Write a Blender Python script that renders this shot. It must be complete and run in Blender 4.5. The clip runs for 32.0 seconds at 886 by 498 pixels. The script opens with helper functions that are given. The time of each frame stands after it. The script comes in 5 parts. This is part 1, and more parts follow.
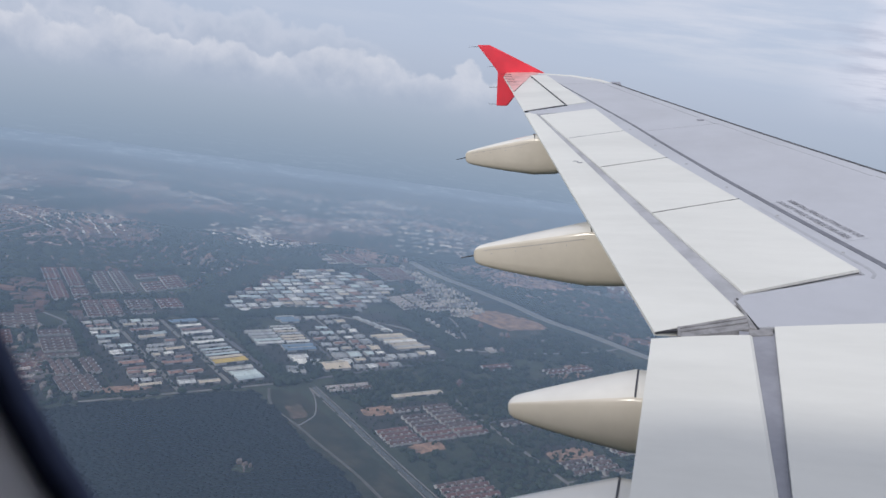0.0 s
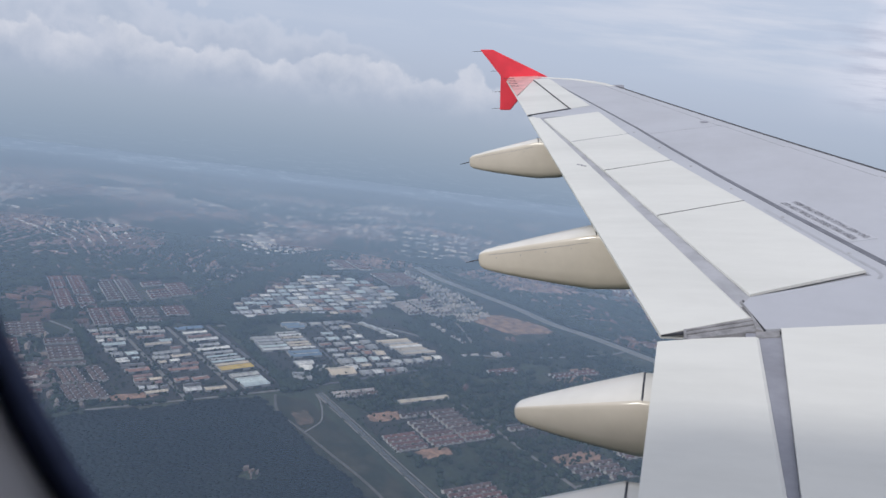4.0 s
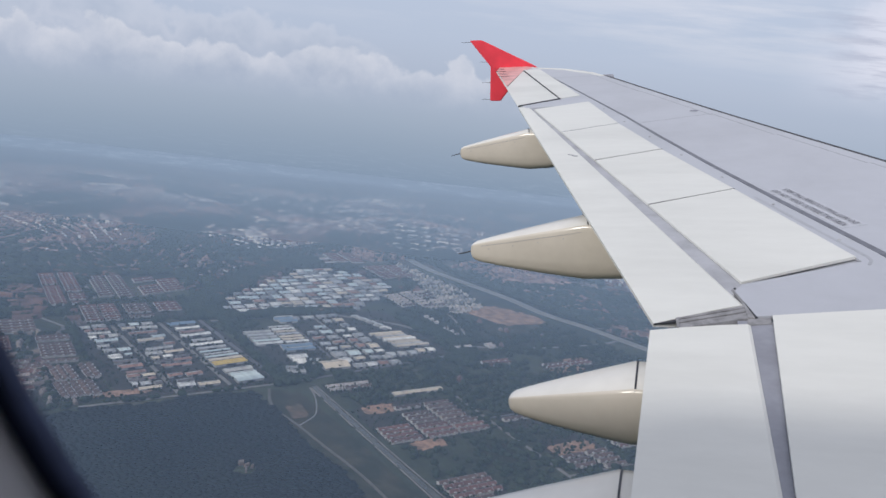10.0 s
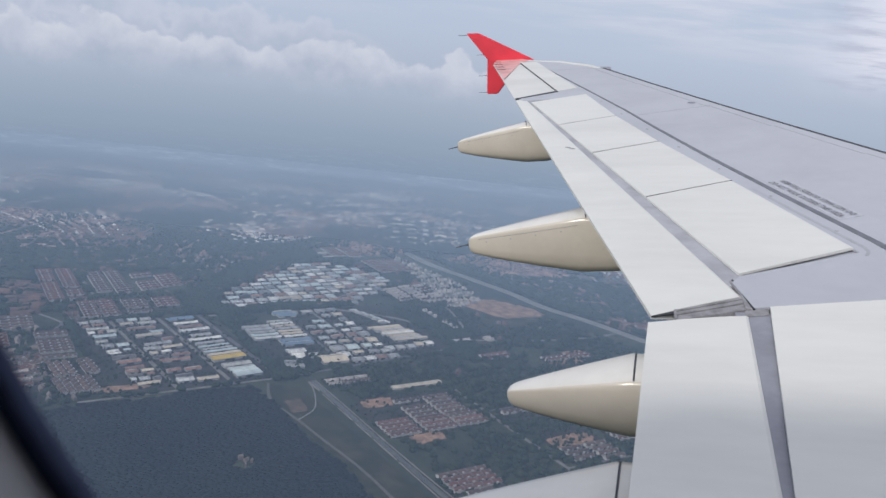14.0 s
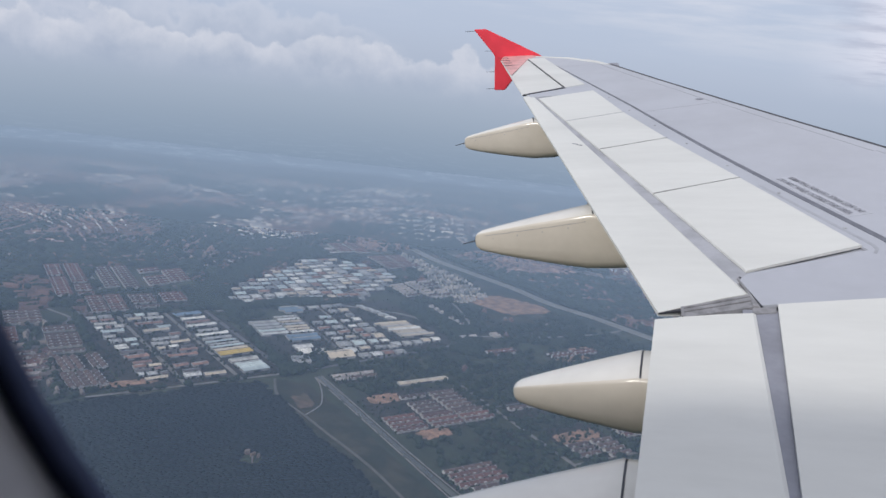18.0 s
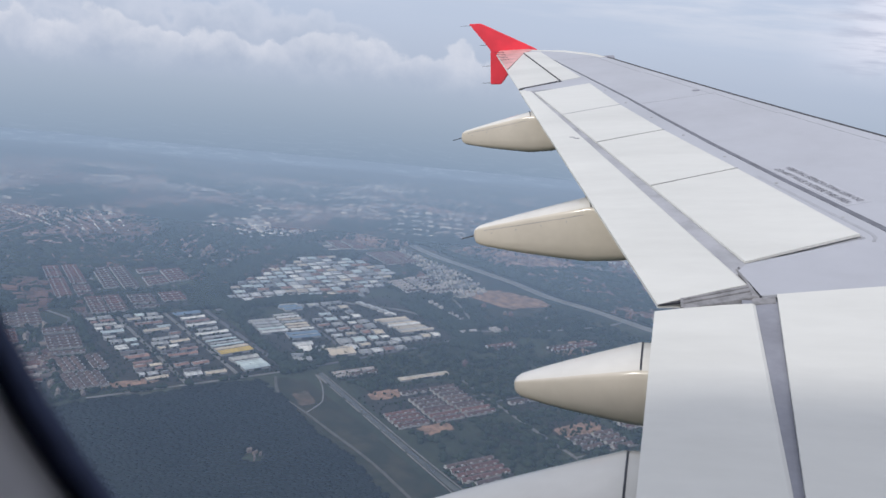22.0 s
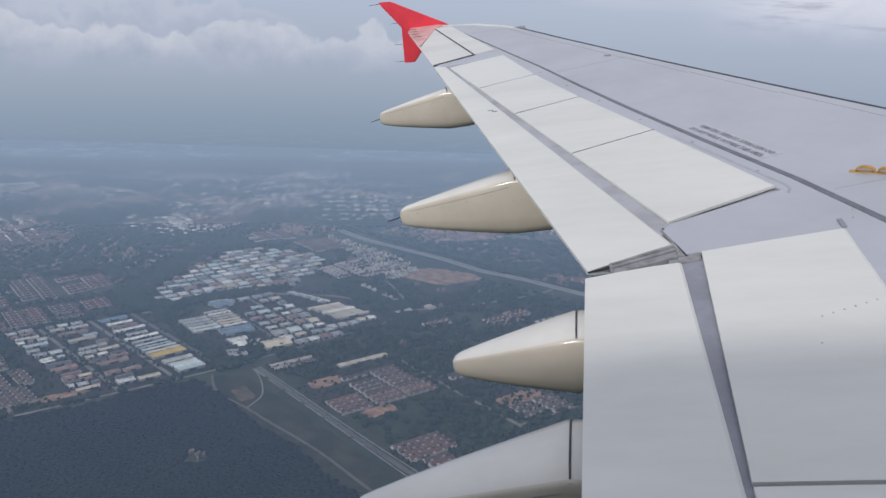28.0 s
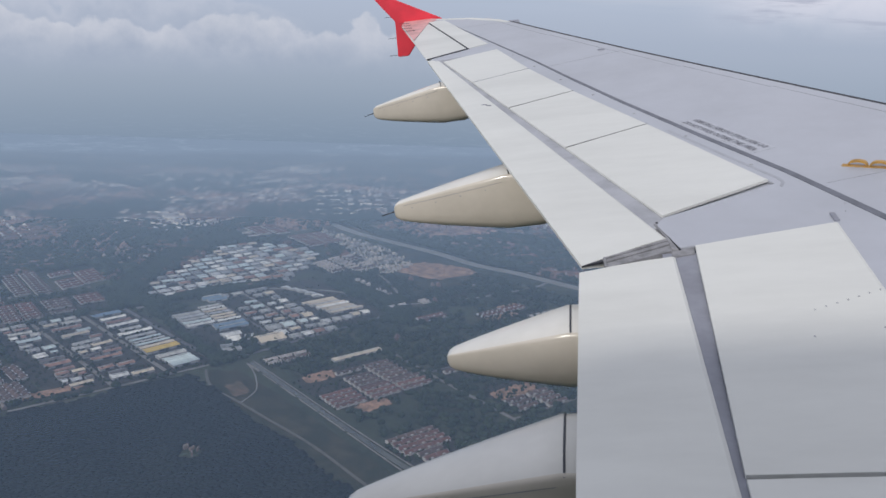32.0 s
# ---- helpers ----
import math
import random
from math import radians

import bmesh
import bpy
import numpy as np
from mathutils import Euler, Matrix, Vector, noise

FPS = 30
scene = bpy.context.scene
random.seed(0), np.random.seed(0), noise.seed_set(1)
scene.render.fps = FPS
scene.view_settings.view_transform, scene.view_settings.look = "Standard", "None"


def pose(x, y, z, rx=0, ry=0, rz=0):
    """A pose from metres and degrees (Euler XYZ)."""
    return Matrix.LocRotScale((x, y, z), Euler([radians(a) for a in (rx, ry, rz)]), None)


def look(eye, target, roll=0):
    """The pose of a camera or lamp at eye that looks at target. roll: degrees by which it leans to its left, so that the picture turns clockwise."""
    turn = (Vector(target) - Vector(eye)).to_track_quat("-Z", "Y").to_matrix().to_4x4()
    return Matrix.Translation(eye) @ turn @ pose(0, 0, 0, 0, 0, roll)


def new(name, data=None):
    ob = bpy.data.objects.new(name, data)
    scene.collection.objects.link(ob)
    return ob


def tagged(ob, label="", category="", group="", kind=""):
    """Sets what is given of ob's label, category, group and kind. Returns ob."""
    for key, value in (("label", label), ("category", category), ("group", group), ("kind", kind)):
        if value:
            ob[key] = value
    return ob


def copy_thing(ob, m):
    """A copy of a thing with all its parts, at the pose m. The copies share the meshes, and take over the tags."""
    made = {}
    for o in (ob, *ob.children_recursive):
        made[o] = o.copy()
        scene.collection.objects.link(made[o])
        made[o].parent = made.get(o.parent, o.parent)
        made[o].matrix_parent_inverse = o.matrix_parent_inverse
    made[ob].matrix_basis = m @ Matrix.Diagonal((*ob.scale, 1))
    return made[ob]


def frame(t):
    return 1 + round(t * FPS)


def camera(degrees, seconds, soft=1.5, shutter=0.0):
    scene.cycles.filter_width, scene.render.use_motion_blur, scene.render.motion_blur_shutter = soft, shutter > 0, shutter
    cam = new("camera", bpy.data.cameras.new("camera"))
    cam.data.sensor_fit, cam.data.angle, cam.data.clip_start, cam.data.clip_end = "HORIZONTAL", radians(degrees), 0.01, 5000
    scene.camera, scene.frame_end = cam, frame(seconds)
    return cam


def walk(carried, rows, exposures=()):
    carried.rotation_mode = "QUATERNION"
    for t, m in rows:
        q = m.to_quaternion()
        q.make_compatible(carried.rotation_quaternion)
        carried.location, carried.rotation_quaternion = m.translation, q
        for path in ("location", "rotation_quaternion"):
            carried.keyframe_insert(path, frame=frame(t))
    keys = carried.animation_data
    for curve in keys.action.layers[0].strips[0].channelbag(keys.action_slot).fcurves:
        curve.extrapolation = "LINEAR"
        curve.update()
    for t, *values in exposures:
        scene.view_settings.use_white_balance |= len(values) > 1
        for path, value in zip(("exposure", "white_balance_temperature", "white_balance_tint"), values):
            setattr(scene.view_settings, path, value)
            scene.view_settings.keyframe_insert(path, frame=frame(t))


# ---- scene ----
cam = camera(57.05, 32.0)

# Body axes of the aircraft: x forward, y out along the left wing, z up. The aircraft flies nose-up, banked right.
AIR = Matrix(((0.99361, -0.00907, -0.11251, 0), (0.0, 0.99676, -0.08039, 0), (0.11287, 0.07988, 0.99039, 0), (0, 0, 0, 1)))


def held(x, y, z, yaw, pitch, roll):
    """A camera pose in the aircraft: yaw to the right of straight out, pitch up, roll, in degrees."""
    return AIR @ (pose(x, y, z, 90 + pitch, 0, -yaw) @ pose(0, 0, 0, 0, 0, roll))


# seconds, x, y, z, yaw, pitch, roll in the aircraft
PATH = [
    (0, -7.108, 1.587, 2.218, -15.88, -14.45, 0.07), (0.5, -7.109, 1.587, 2.218, -15.59, -14.45, -0.38),
    (1, -7.109, 1.587, 2.218, -15.41, -14.70, -0.60), (1.5, -7.108, 1.587, 2.218, -15.28, -14.65, -0.62),
    (2, -7.109, 1.587, 2.218, -15.31, -14.36, -0.85), (2.5, -7.109, 1.587, 2.218, -15.48, -13.97, -0.81),
    (4.5, -7.108, 1.587, 2.218, -16.37, -14.29, -0.55), (5, -7.107, 1.586, 2.217, -16.28, -14.53, -0.42),
    (5.5, -7.108, 1.587, 2.218, -16.09, -14.41, -0.35), (6, -7.108, 1.587, 2.218, -16.06, -14.48, -0.43),
    (6.5, -7.109, 1.587, 2.218, -15.89, -14.54, -0.51), (7, -7.109, 1.587, 2.218, -15.61, -14.54, -0.59),
    (7.5, -7.109, 1.587, 2.218, -15.20, -14.45, -0.78), (8, -7.108, 1.587, 2.217, -15.23, -14.44, -0.70),
    (8.5, -7.108, 1.586, 2.218, -15.76, -14.89, -0.72), (9, -7.108, 1.587, 2.218, -15.85, -14.91, -0.86),
    (9.5, -7.108, 1.586, 2.218, -15.72, -14.73, -1.16), (10, -7.109, 1.587, 2.218, -15.66, -14.70, -1.21),
    (10.5, -7.108, 1.586, 2.218, -15.60, -14.77, -1.24), (11, -7.108, 1.587, 2.218, -15.50, -14.80, -1.29),
    (11.5, -7.108, 1.587, 2.217, -15.74, -15.02, -1.34), (12, -7.108, 1.587, 2.218, -16.03, -15.47, -1.44),
    (12.5, -7.108, 1.587, 2.218, -15.92, -15.50, -1.37), (13, -7.109, 1.587, 2.218, -15.67, -15.18, -1.45),
    (13.5, -7.108, 1.587, 2.218, -15.54, -15.16, -1.47), (15.5, -7.109, 1.587, 2.218, -15.68, -15.25, -1.81),
    (16, -7.108, 1.587, 2.218, -16.17, -15.69, -1.66), (16.5, -7.108, 1.586, 2.217, -16.34, -15.94, -1.61),
    (17, -7.107, 1.586, 2.217, -16.37, -15.89, -1.57), (17.5, -7.108, 1.586, 2.218, -16.14, -15.60, -1.50),
    (18, -7.108, 1.587, 2.218, -16.02, -15.41, -1.48), (18.5, -7.109, 1.587, 2.218, -16.01, -15.47, -1.47),
    (19, -7.108, 1.587, 2.217, -16.04, -15.49, -1.71), (19.5, -7.109, 1.587, 2.218, -16.14, -15.57, -1.84),
    (20, -7.108, 1.587, 2.217, -16.23, -15.77, -2.04), (20.5, -7.108, 1.587, 2.217, -16.04, -15.90, -2.18),
    (21, -7.109, 1.587, 2.218, -15.63, -15.54, -2.14), (21.5, -7.109, 1.587, 2.219, -15.72, -15.63, -2.31),
    (22, -7.109, 1.587, 2.218, -15.93, -15.74, -2.36), (22.5, -7.109, 1.587, 2.218, -15.95, -15.55, -2.57),
    (23, -7.110, 1.592, 2.219, -15.95, -15.87, -3.39), (23.5, -7.111, 1.606, 2.218, -15.20, -16.46, -4.86),
    (24, -7.114, 1.623, 2.218, -13.88, -16.53, -5.46), (24.5, -7.115, 1.640, 2.217, -12.43, -16.99, -5.89),
    (25, -7.118, 1.654, 2.217, -11.53, -17.32, -6.49), (25.5, -7.118, 1.660, 2.217, -11.36, -17.12, -6.38),
    (27.5, -7.118, 1.659, 2.216, -10.82, -17.45, -5.62), (28, -7.117, 1.659, 2.216, -10.86, -17.54, -5.72),
    (28.5, -7.118, 1.660, 2.216, -10.89, -17.72, -5.92), (29, -7.117, 1.659, 2.216, -10.87, -17.90, -5.87),
    (29.5, -7.117, 1.659, 2.216, -10.87, -17.96, -5.88), (30, -7.117, 1.659, 2.216, -10.88, -18.13, -5.88),
    (30.5, -7.118, 1.659, 2.216, -10.84, -18.25, -5.76), (31, -7.118, 1.659, 2.216, -10.63, -18.00, -5.51),
    (31.5, -7.118, 1.660, 2.217, -10.50, -17.98, -5.52), (32, -7.118, 1.659, 2.217, -10.46, -17.98, -5.71)
]
walk(cam, [(t, held(*row)) for t, *row in PATH], [(0, 0.0), (20, 0.0), (22, 0.08), (23.5, 0.0), (25, -0.1), (32, -0.14)])
cam.data.dof.use_dof = True
cam.data.dof.focus_distance = 40.0
cam.data.dof.aperture_fstop = 8.0


# ---- light ----
def lin(r, g, b):
    return tuple(((c / 255 + 0.055) / 1.055) ** 2.4 if c > 10 else c / 255 / 12.92 for c in (r, g, b)) + (1,)


SUN = (AIR.to_3x3() @ Vector((-0.36, -0.82, 0.565))).normalized()
sun = new("sun", bpy.data.lights.new("sun", "SUN"))
sun.data.energy, sun.data.angle, sun.data.color = 2.0, radians(4), (1.0, 0.95, 0.87)
sun.matrix_world = look((0, 0, 50), Vector((0, 0, 50)) - SUN)

world = bpy.data.worlds.new("sky")
scene.world = world
world.use_nodes = True


class Nodes:
    """Short hand for building node trees."""

    def __init__(self, tree):
        self.tree = tree
        tree.nodes.clear()

    def add(self, kind, settings=None, **links):
        node = self.tree.nodes.new(kind)
        for key, value in (settings or {}).items():
            setattr(node, key, value)
        for key, value in links.items():
            self.put(node, key, value)
        return node

    def put(self, node, key, value):
        key = int(key[1:]) if key[0] == "i" and key[1:].isdigit() else key.replace("_", " ")
        if isinstance(value, bpy.types.NodeSocket):
            self.tree.links.new(value, node.inputs[key])
        else:
            node.inputs[key].default_value = value

    def math(self, op, a, b=0.0, clamp=False):
        n = self.add("ShaderNodeMath", {"operation": op, "use_clamp": clamp}, i0=a, i1=b)
        return n.outputs[0]

    def noise(self, vector, scale, detail=4.0, rough=0.55):
        return self.add("ShaderNodeTexNoise", None, Vector=vector, Scale=scale, Detail=detail, Roughness=rough).outputs[0]

    def smooth(self, value, low, high):
        n = self.add("ShaderNodeMapRange", {"interpolation_type": "SMOOTHSTEP"}, Value=value)
        n.inputs["From Min"].default_value, n.inputs["From Max"].default_value = low, high
        return n.outputs[0]

    def mix(self, fac, a, b, blend="MIX"):
        n = self.add("ShaderNodeMix", {"data_type": "RGBA", "blend_type": blend})
        for i, v in ((0, fac), (6, a), (7, b)):
            if isinstance(v, bpy.types.NodeSocket):
                self.tree.links.new(v, n.inputs[i])
            else:
                n.inputs[i].default_value = v
        return n.outputs[2]

    def ramp(self, value, stops):
        n = self.add("ShaderNodeValToRGB", None, Fac=value)
        e = n.color_ramp.elements
        while len(e) < len(stops):
            e.new(0.5)
        for k, (p, c) in enumerate(stops):
            e[k].position, e[k].color = p, c
        return n.outputs[0]


def far_patches(n, place):
    """Pale built-up patches painted into haze sheet and lower sky for the far land; in metres on the plan."""
    a = n.smooth(n.noise(place, 0.0062, 6.0, 0.7), 0.48, 0.7)
    b = n.smooth(n.noise(place, 0.0011, 3.0, 0.5), 0.3, 0.55)
    return n.math("MULTIPLY", a, b)


def build_sky():
    n = Nodes(world.node_tree)
    way = n.add("ShaderNodeTexCoord").outputs["Generated"]
    s = n.add("ShaderNodeSeparateXYZ", None, Vector=way)
    x, y, z = s.outputs
    # murk below, paler air at the skyline, overcast above
    t = n.math("MULTIPLY_ADD", z, 1.0)
    t.node.inputs[2].default_value = 0.2
    air = n.ramp(t, [(0.0, lin(106, 124, 148)), (0.046, lin(125, 142, 165)), (0.07, lin(134, 153, 177)), (0.116, lin(150, 166, 187)), (0.145, lin(161, 175, 195)),
                     (0.19, lin(172, 184, 205)), (0.24, lin(178, 190, 213)), (0.3, lin(184, 195, 217)), (0.5, lin(203, 209, 222)), (1.0, lin(214, 218, 228))])
    puffs = n.noise(way, 6.2, 3.0, 0.5)
    billow = n.noise(way, 21.0, 6.0, 0.58)
    # the tops of the cumulus bank stand higher towards the tail
    top = n.math("MULTIPLY_ADD", puffs, 0.08)
    top.node.inputs[2].default_value = -0.078
    bent = n.add("ShaderNodeVectorMath", {"operation": "MULTIPLY_ADD"}, i0=n.add("ShaderNodeTexNoise", None, Vector=way, Scale=30.0, Detail=3.0).outputs[1], i1=(0.02, 0.02, 0.02), i2=way)
    lumps = n.add("ShaderNodeTexVoronoi", {"feature": "SMOOTH_F1"}, Vector=bent.outputs[0], Scale=12.0, Smoothness=0.5).outputs[0]
    knobs = n.add("ShaderNodeTexVoronoi", {"feature": "SMOOTH_F1"}, Vector=bent.outputs[0], Scale=44.0, Smoothness=0.3).outputs[0]
    top = n.math("ADD", top, n.math("MULTIPLY", billow, 0.05))
    top = n.math("ADD", top, n.math("MULTIPLY", n.math("SUBTRACT", 0.75, lumps), 0.042))
    top = n.math("ADD", top, n.math("MULTIPLY", n.math("SUBTRACT", 0.6, knobs), 0.015))
    top = n.math("ADD", top, n.math("MULTIPLY", x, -0.02))
    above = n.math("SUBTRACT", top, z)
    bank = n.math("MULTIPLY", n.smooth(above, -0.001, 0.006), n.smooth(x, 0.02, -0.2))
    fade = n.smooth(z, -0.055, 0.0)
    lit = n.smooth(above, 0.045, 0.0)
    body = n.smooth(n.noise(way, 22.0, 5.0, 0.6), 0.3, 0.7)
    cloud = n.mix(lit, n.mix(body, lin(166, 178, 200), lin(184, 193, 211)), n.mix(body, lin(194, 201, 218), lin(214, 217, 229)))
    # taller towers standing behind the bank towards the tail
    rise = n.math("ADD", top, n.math("MULTIPLY", n.math("SUBTRACT", n.noise(way, 4.6, 5.0, 0.55), 0.42), 0.24))
    behind = n.math("SUBTRACT", rise, z)
    tower = n.math("MULTIPLY", n.smooth(behind, -0.002, 0.010), n.smooth(x, -0.28, -0.45))
    pale = n.mix(n.smooth(behind, 0.03, 0.0), n.mix(body, lin(172, 183, 205), lin(186, 195, 214)), lin(203, 208, 224))
    colour = n.mix(n.math("MULTIPLY", n.math("MULTIPLY", tower, fade), 0.6), air, pale)
    colour = n.mix(n.math("MULTIPLY", n.math("MULTIPLY", bank, fade), 0.82), colour, cloud)
    # streaks of thin grey cloud higher up
    flat = n.add("ShaderNodeMapping", None, Vector=way)
    flat.inputs["Scale"].default_value = (1.5, 1.5, 14)
    streak = n.smooth(n.noise(flat.outputs[0], 3.0, 6.0, 0.6), 0.45, 0.72)
    high = n.smooth(z, 0.02, 0.09)
    side = n.math("MULTIPLY_ADD", n.smooth(x, -0.3, 0.1), 0.35)
    side.node.inputs[2].default_value = 0.2
    colour = n.mix(n.math("MULTIPLY", n.math("MULTIPLY", streak, high), side), colour, lin(219, 220, 231))
    sky = n.add("ShaderNodeTexSky", {"sky_type": "NISHITA", "sun_disc": False, "sun_elevation": math.asin(SUN.z), "sun_rotation": math.atan2(SUN.x, SUN.y)})
    blue = n.mix(1.0, sky.outputs[0], (0.08, 0.08, 0.08, 1), "MULTIPLY")
    colour = n.mix(0.08, colour, blue)
    # broken cloud towards the nose: pale gaps and grey undersides
    nose = n.smooth(x, 0.10, 0.24)
    heap = n.noise(way, 7.0, 5.0, 0.55)
    ahead = n.math("MULTIPLY", nose, n.smooth(heap, 0.36, 0.56))
    colour = n.mix(n.math("MULTIPLY", n.math("MULTIPLY", ahead, n.smooth(z, 0.0, 0.06)), 0.85), colour, lin(222, 223, 236))
    grey = n.math("MULTIPLY", nose, n.smooth(n.noise(flat.outputs[0], 4.5, 5.0, 0.6), 0.5, 0.66))
    colour = n.mix(n.math("MULTIPLY", n.math("MULTIPLY", grey, n.smooth(z, 0.0, 0.05)), 0.7), colour, lin(158, 165, 187))
    # the haze goes on past the built land, with the same faint patches
    down = n.math("MAXIMUM", n.math("MULTIPLY", z, -1.0), 0.02)
    along = n.add("ShaderNodeCombineXYZ")
    n.tree.links.new(n.math("DIVIDE", n.math("MULTIPLY", x, 702.0), down), along.inputs[0])
    n.tree.links.new(n.math("DIVIDE", n.math("MULTIPLY", y, 702.0), down), along.inputs[1])
    faint = n.math("MULTIPLY", n.smooth(n.math("MULTIPLY", z, -1.0), 0.05, 0.13), 0.4)
    colour = n.mix(n.math("MULTIPLY", far_patches(n, along.outputs[0]), faint), colour, lin(150, 167, 188))
    back = n.add("ShaderNodeBackground", None, Color=colour, Strength=1.06)
    n.add("ShaderNodeOutputWorld", None, Surface=back.outputs[0])


build_sky()


# ---- materials ----
def material(name, colour, rough=0.5, metal=0.0, spots=None, grain=0.0, grain_scale=60.0, amount=0.08, scale=3.0, bump=0.0, bump_scale=40.0, vary=0.0, island=0.0, stretch=None, spec=0.5):
    """A painted or natural surface: base colour with broad stains, fine grain, relief, and a shift from piece to piece."""
    m = bpy.data.materials.new(name)
    m.use_nodes = True
    n = Nodes(m.node_tree)
    place = n.add("ShaderNodeTexCoord").outputs["Object"]
    if stretch:
        mp = n.add("ShaderNodeMapping", None, Vector=place)
        mp.inputs["Scale"].default_value = stretch
        place = mp.outputs[0]
    base = (*colour, 1)
    other = (*spots, 1) if spots else tuple(c * (1 - amount * 2.2) for c in colour) + (1,)
    broad = n.smooth(n.noise(place, scale, 5.0, 0.6), 0.35, 0.75)
    col = n.mix(broad, base, other)
    if grain:
        g = n.noise(place, grain_scale, 3.0, 0.6)
        col = n.mix(grain, col, n.ramp(g, [(0.3, (0.25, 0.25, 0.25, 1)), (0.7, (1, 1, 1, 1))]), "MULTIPLY")
    if vary:
        rnd = n.add("ShaderNodeObjectInfo").outputs["Random"]
        col = n.mix(vary, col, n.ramp(rnd, [(0.0, (0.35, 0.38, 0.42, 1)), (0.5, (0.8, 0.8, 0.8, 1)), (1.0, (1.25, 1.2, 1.1, 1))]), "MULTIPLY")
    if island:
        rnd = n.add("ShaderNodeNewGeometry").outputs["Random Per Island"]
        col = n.mix(island, col, n.ramp(rnd, [(0.0, (0.4, 0.42, 0.45, 1)), (0.5, (0.8, 0.8, 0.8, 1)), (1.0, (1.3, 1.2, 1.05, 1))]), "MULTIPLY")
    p = n.add("ShaderNodeBsdfPrincipled", None, Base_Color=col, Metallic=metal)
    r = n.math("MULTIPLY_ADD", n.noise(place, scale * 3, 4.0), 0.2)
    r.node.inputs[2].default_value = rough - 0.1
    n.put(p, "Roughness", r)
    p.inputs["Specular IOR Level"].default_value = spec
    if bump:
        b = n.add("ShaderNodeBump", None, Height=n.noise(place, bump_scale, 4.0), Strength=bump, Distance=0.02)
        n.put(p, "Normal", b.outputs[0])
    n.add("ShaderNodeOutputMaterial", None, Surface=p.outputs[0])
    return m


WHITE = material("white_paint", (0.685, 0.69, 0.675), 0.42, amount=0.055, scale=0.8, grain=0.05, grain_scale=7, bump=0.006, bump_scale=2.5, stretch=(0.5, 1.6, 1))
GREY = material("grey_paint", (0.44, 0.457, 0.52), 0.40, amount=0.05, scale=0.7, grain=0.05, grain_scale=7, bump=0.02, bump_scale=2.0)
SLOT = material("slot_grey", (0.29, 0.30, 0.36), 0.5, amount=0.12, scale=3, grain=0.1, grain_scale=25)
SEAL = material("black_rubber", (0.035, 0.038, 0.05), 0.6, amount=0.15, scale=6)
JOINT = material("joint_rubber", (0.16, 0.17, 0.21), 0.6, amount=0.15, scale=6)
# slot grey made lighter for the outer slot: sunlight put into the colour
SUNLIT_SLOT = material("sunlit_slot_grey", (0.42, 0.43, 0.48), 0.5, amount=0.14, scale=3, grain=0.1, grain_scale=25)
SEALGREY = material("grey_rubber", (0.30, 0.30, 0.325), 0.65, amount=0.2, scale=12, grain=0.2, grain_scale=60)
# fairing cream lightened for the top faces: the light on them is painted in
LIT_TOP = material("lit_top_cream_paint", (0.71, 0.695, 0.67), 0.22, amount=0.05, scale=1.6, grain=0.04, grain_scale=12)
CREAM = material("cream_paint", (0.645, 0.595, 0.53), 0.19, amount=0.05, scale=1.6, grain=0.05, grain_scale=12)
RED = material("red_paint", (0.80, 0.045, 0.075), 0.35, amount=0.08, scale=2)
PINK = material("pale_red", (0.74, 0.40, 0.40), 0.45, amount=0.15, scale=5)
STEEL = material("dark_steel", (0.09, 0.09, 0.10), 0.4, 0.7, amount=0.2, scale=20)
SEAM = material("skin_seam_grey", (0.395, 0.408, 0.465), 0.45, amount=0.1, scale=5)
LINE = material("seam_grey", (0.40, 0.41, 0.45), 0.5, amount=0.2, scale=12)
INK = material("grey_ink", (0.27, 0.275, 0.325), 0.6, amount=0.3, scale=30)
PALE = material("label_ground", (0.465, 0.482, 0.545), 0.5, amount=0.06, scale=12)
YELLOW = material("yellow_paint", (0.50, 0.28, 0.065), 0.45, amount=0.2, scale=14)
LINING = material("cabin_plastic", (0.70, 0.70, 0.73), 0.6, amount=0.06, scale=6, grain=0.06, grain_scale=150)
GASKET = material("window_gasket", (0.042, 0.055, 0.105), 0.8, amount=0.2, scale=30, spec=0.1)


# ---- building helpers ----
def mesh_of(name, verts, faces, mat, smooth=False):
    me = bpy.data.meshes.new(name)
    me.from_pydata([tuple(v) for v in verts], [], faces)
    me.materials.append(mat)
    if smooth:
        me.polygons.foreach_set("use_smooth", [True] * len(me.polygons))
    me.update()
    return me


def part(name, bm, mat, parent, label=""):
    """One mesh object from a bmesh or a mesh, under a thing or a part."""
    if isinstance(bm, bmesh.types.BMesh):
        me = bpy.data.meshes.new(name)
        bmesh.ops.recalc_face_normals(bm, faces=bm.faces)
        bm.to_mesh(me)
        bm.free()
        me.materials.append(mat)
    else:
        me = bm
    ob = new(name, me)
    ob.parent = parent
    if label:
        ob["label"] = label
    return ob


D, INC = 0.1146, 0.0299


def zp(x, y):
    """Height of the upper wing surface in the aircraft."""
    return D * (y - 2) + INC * (x + 7.2)


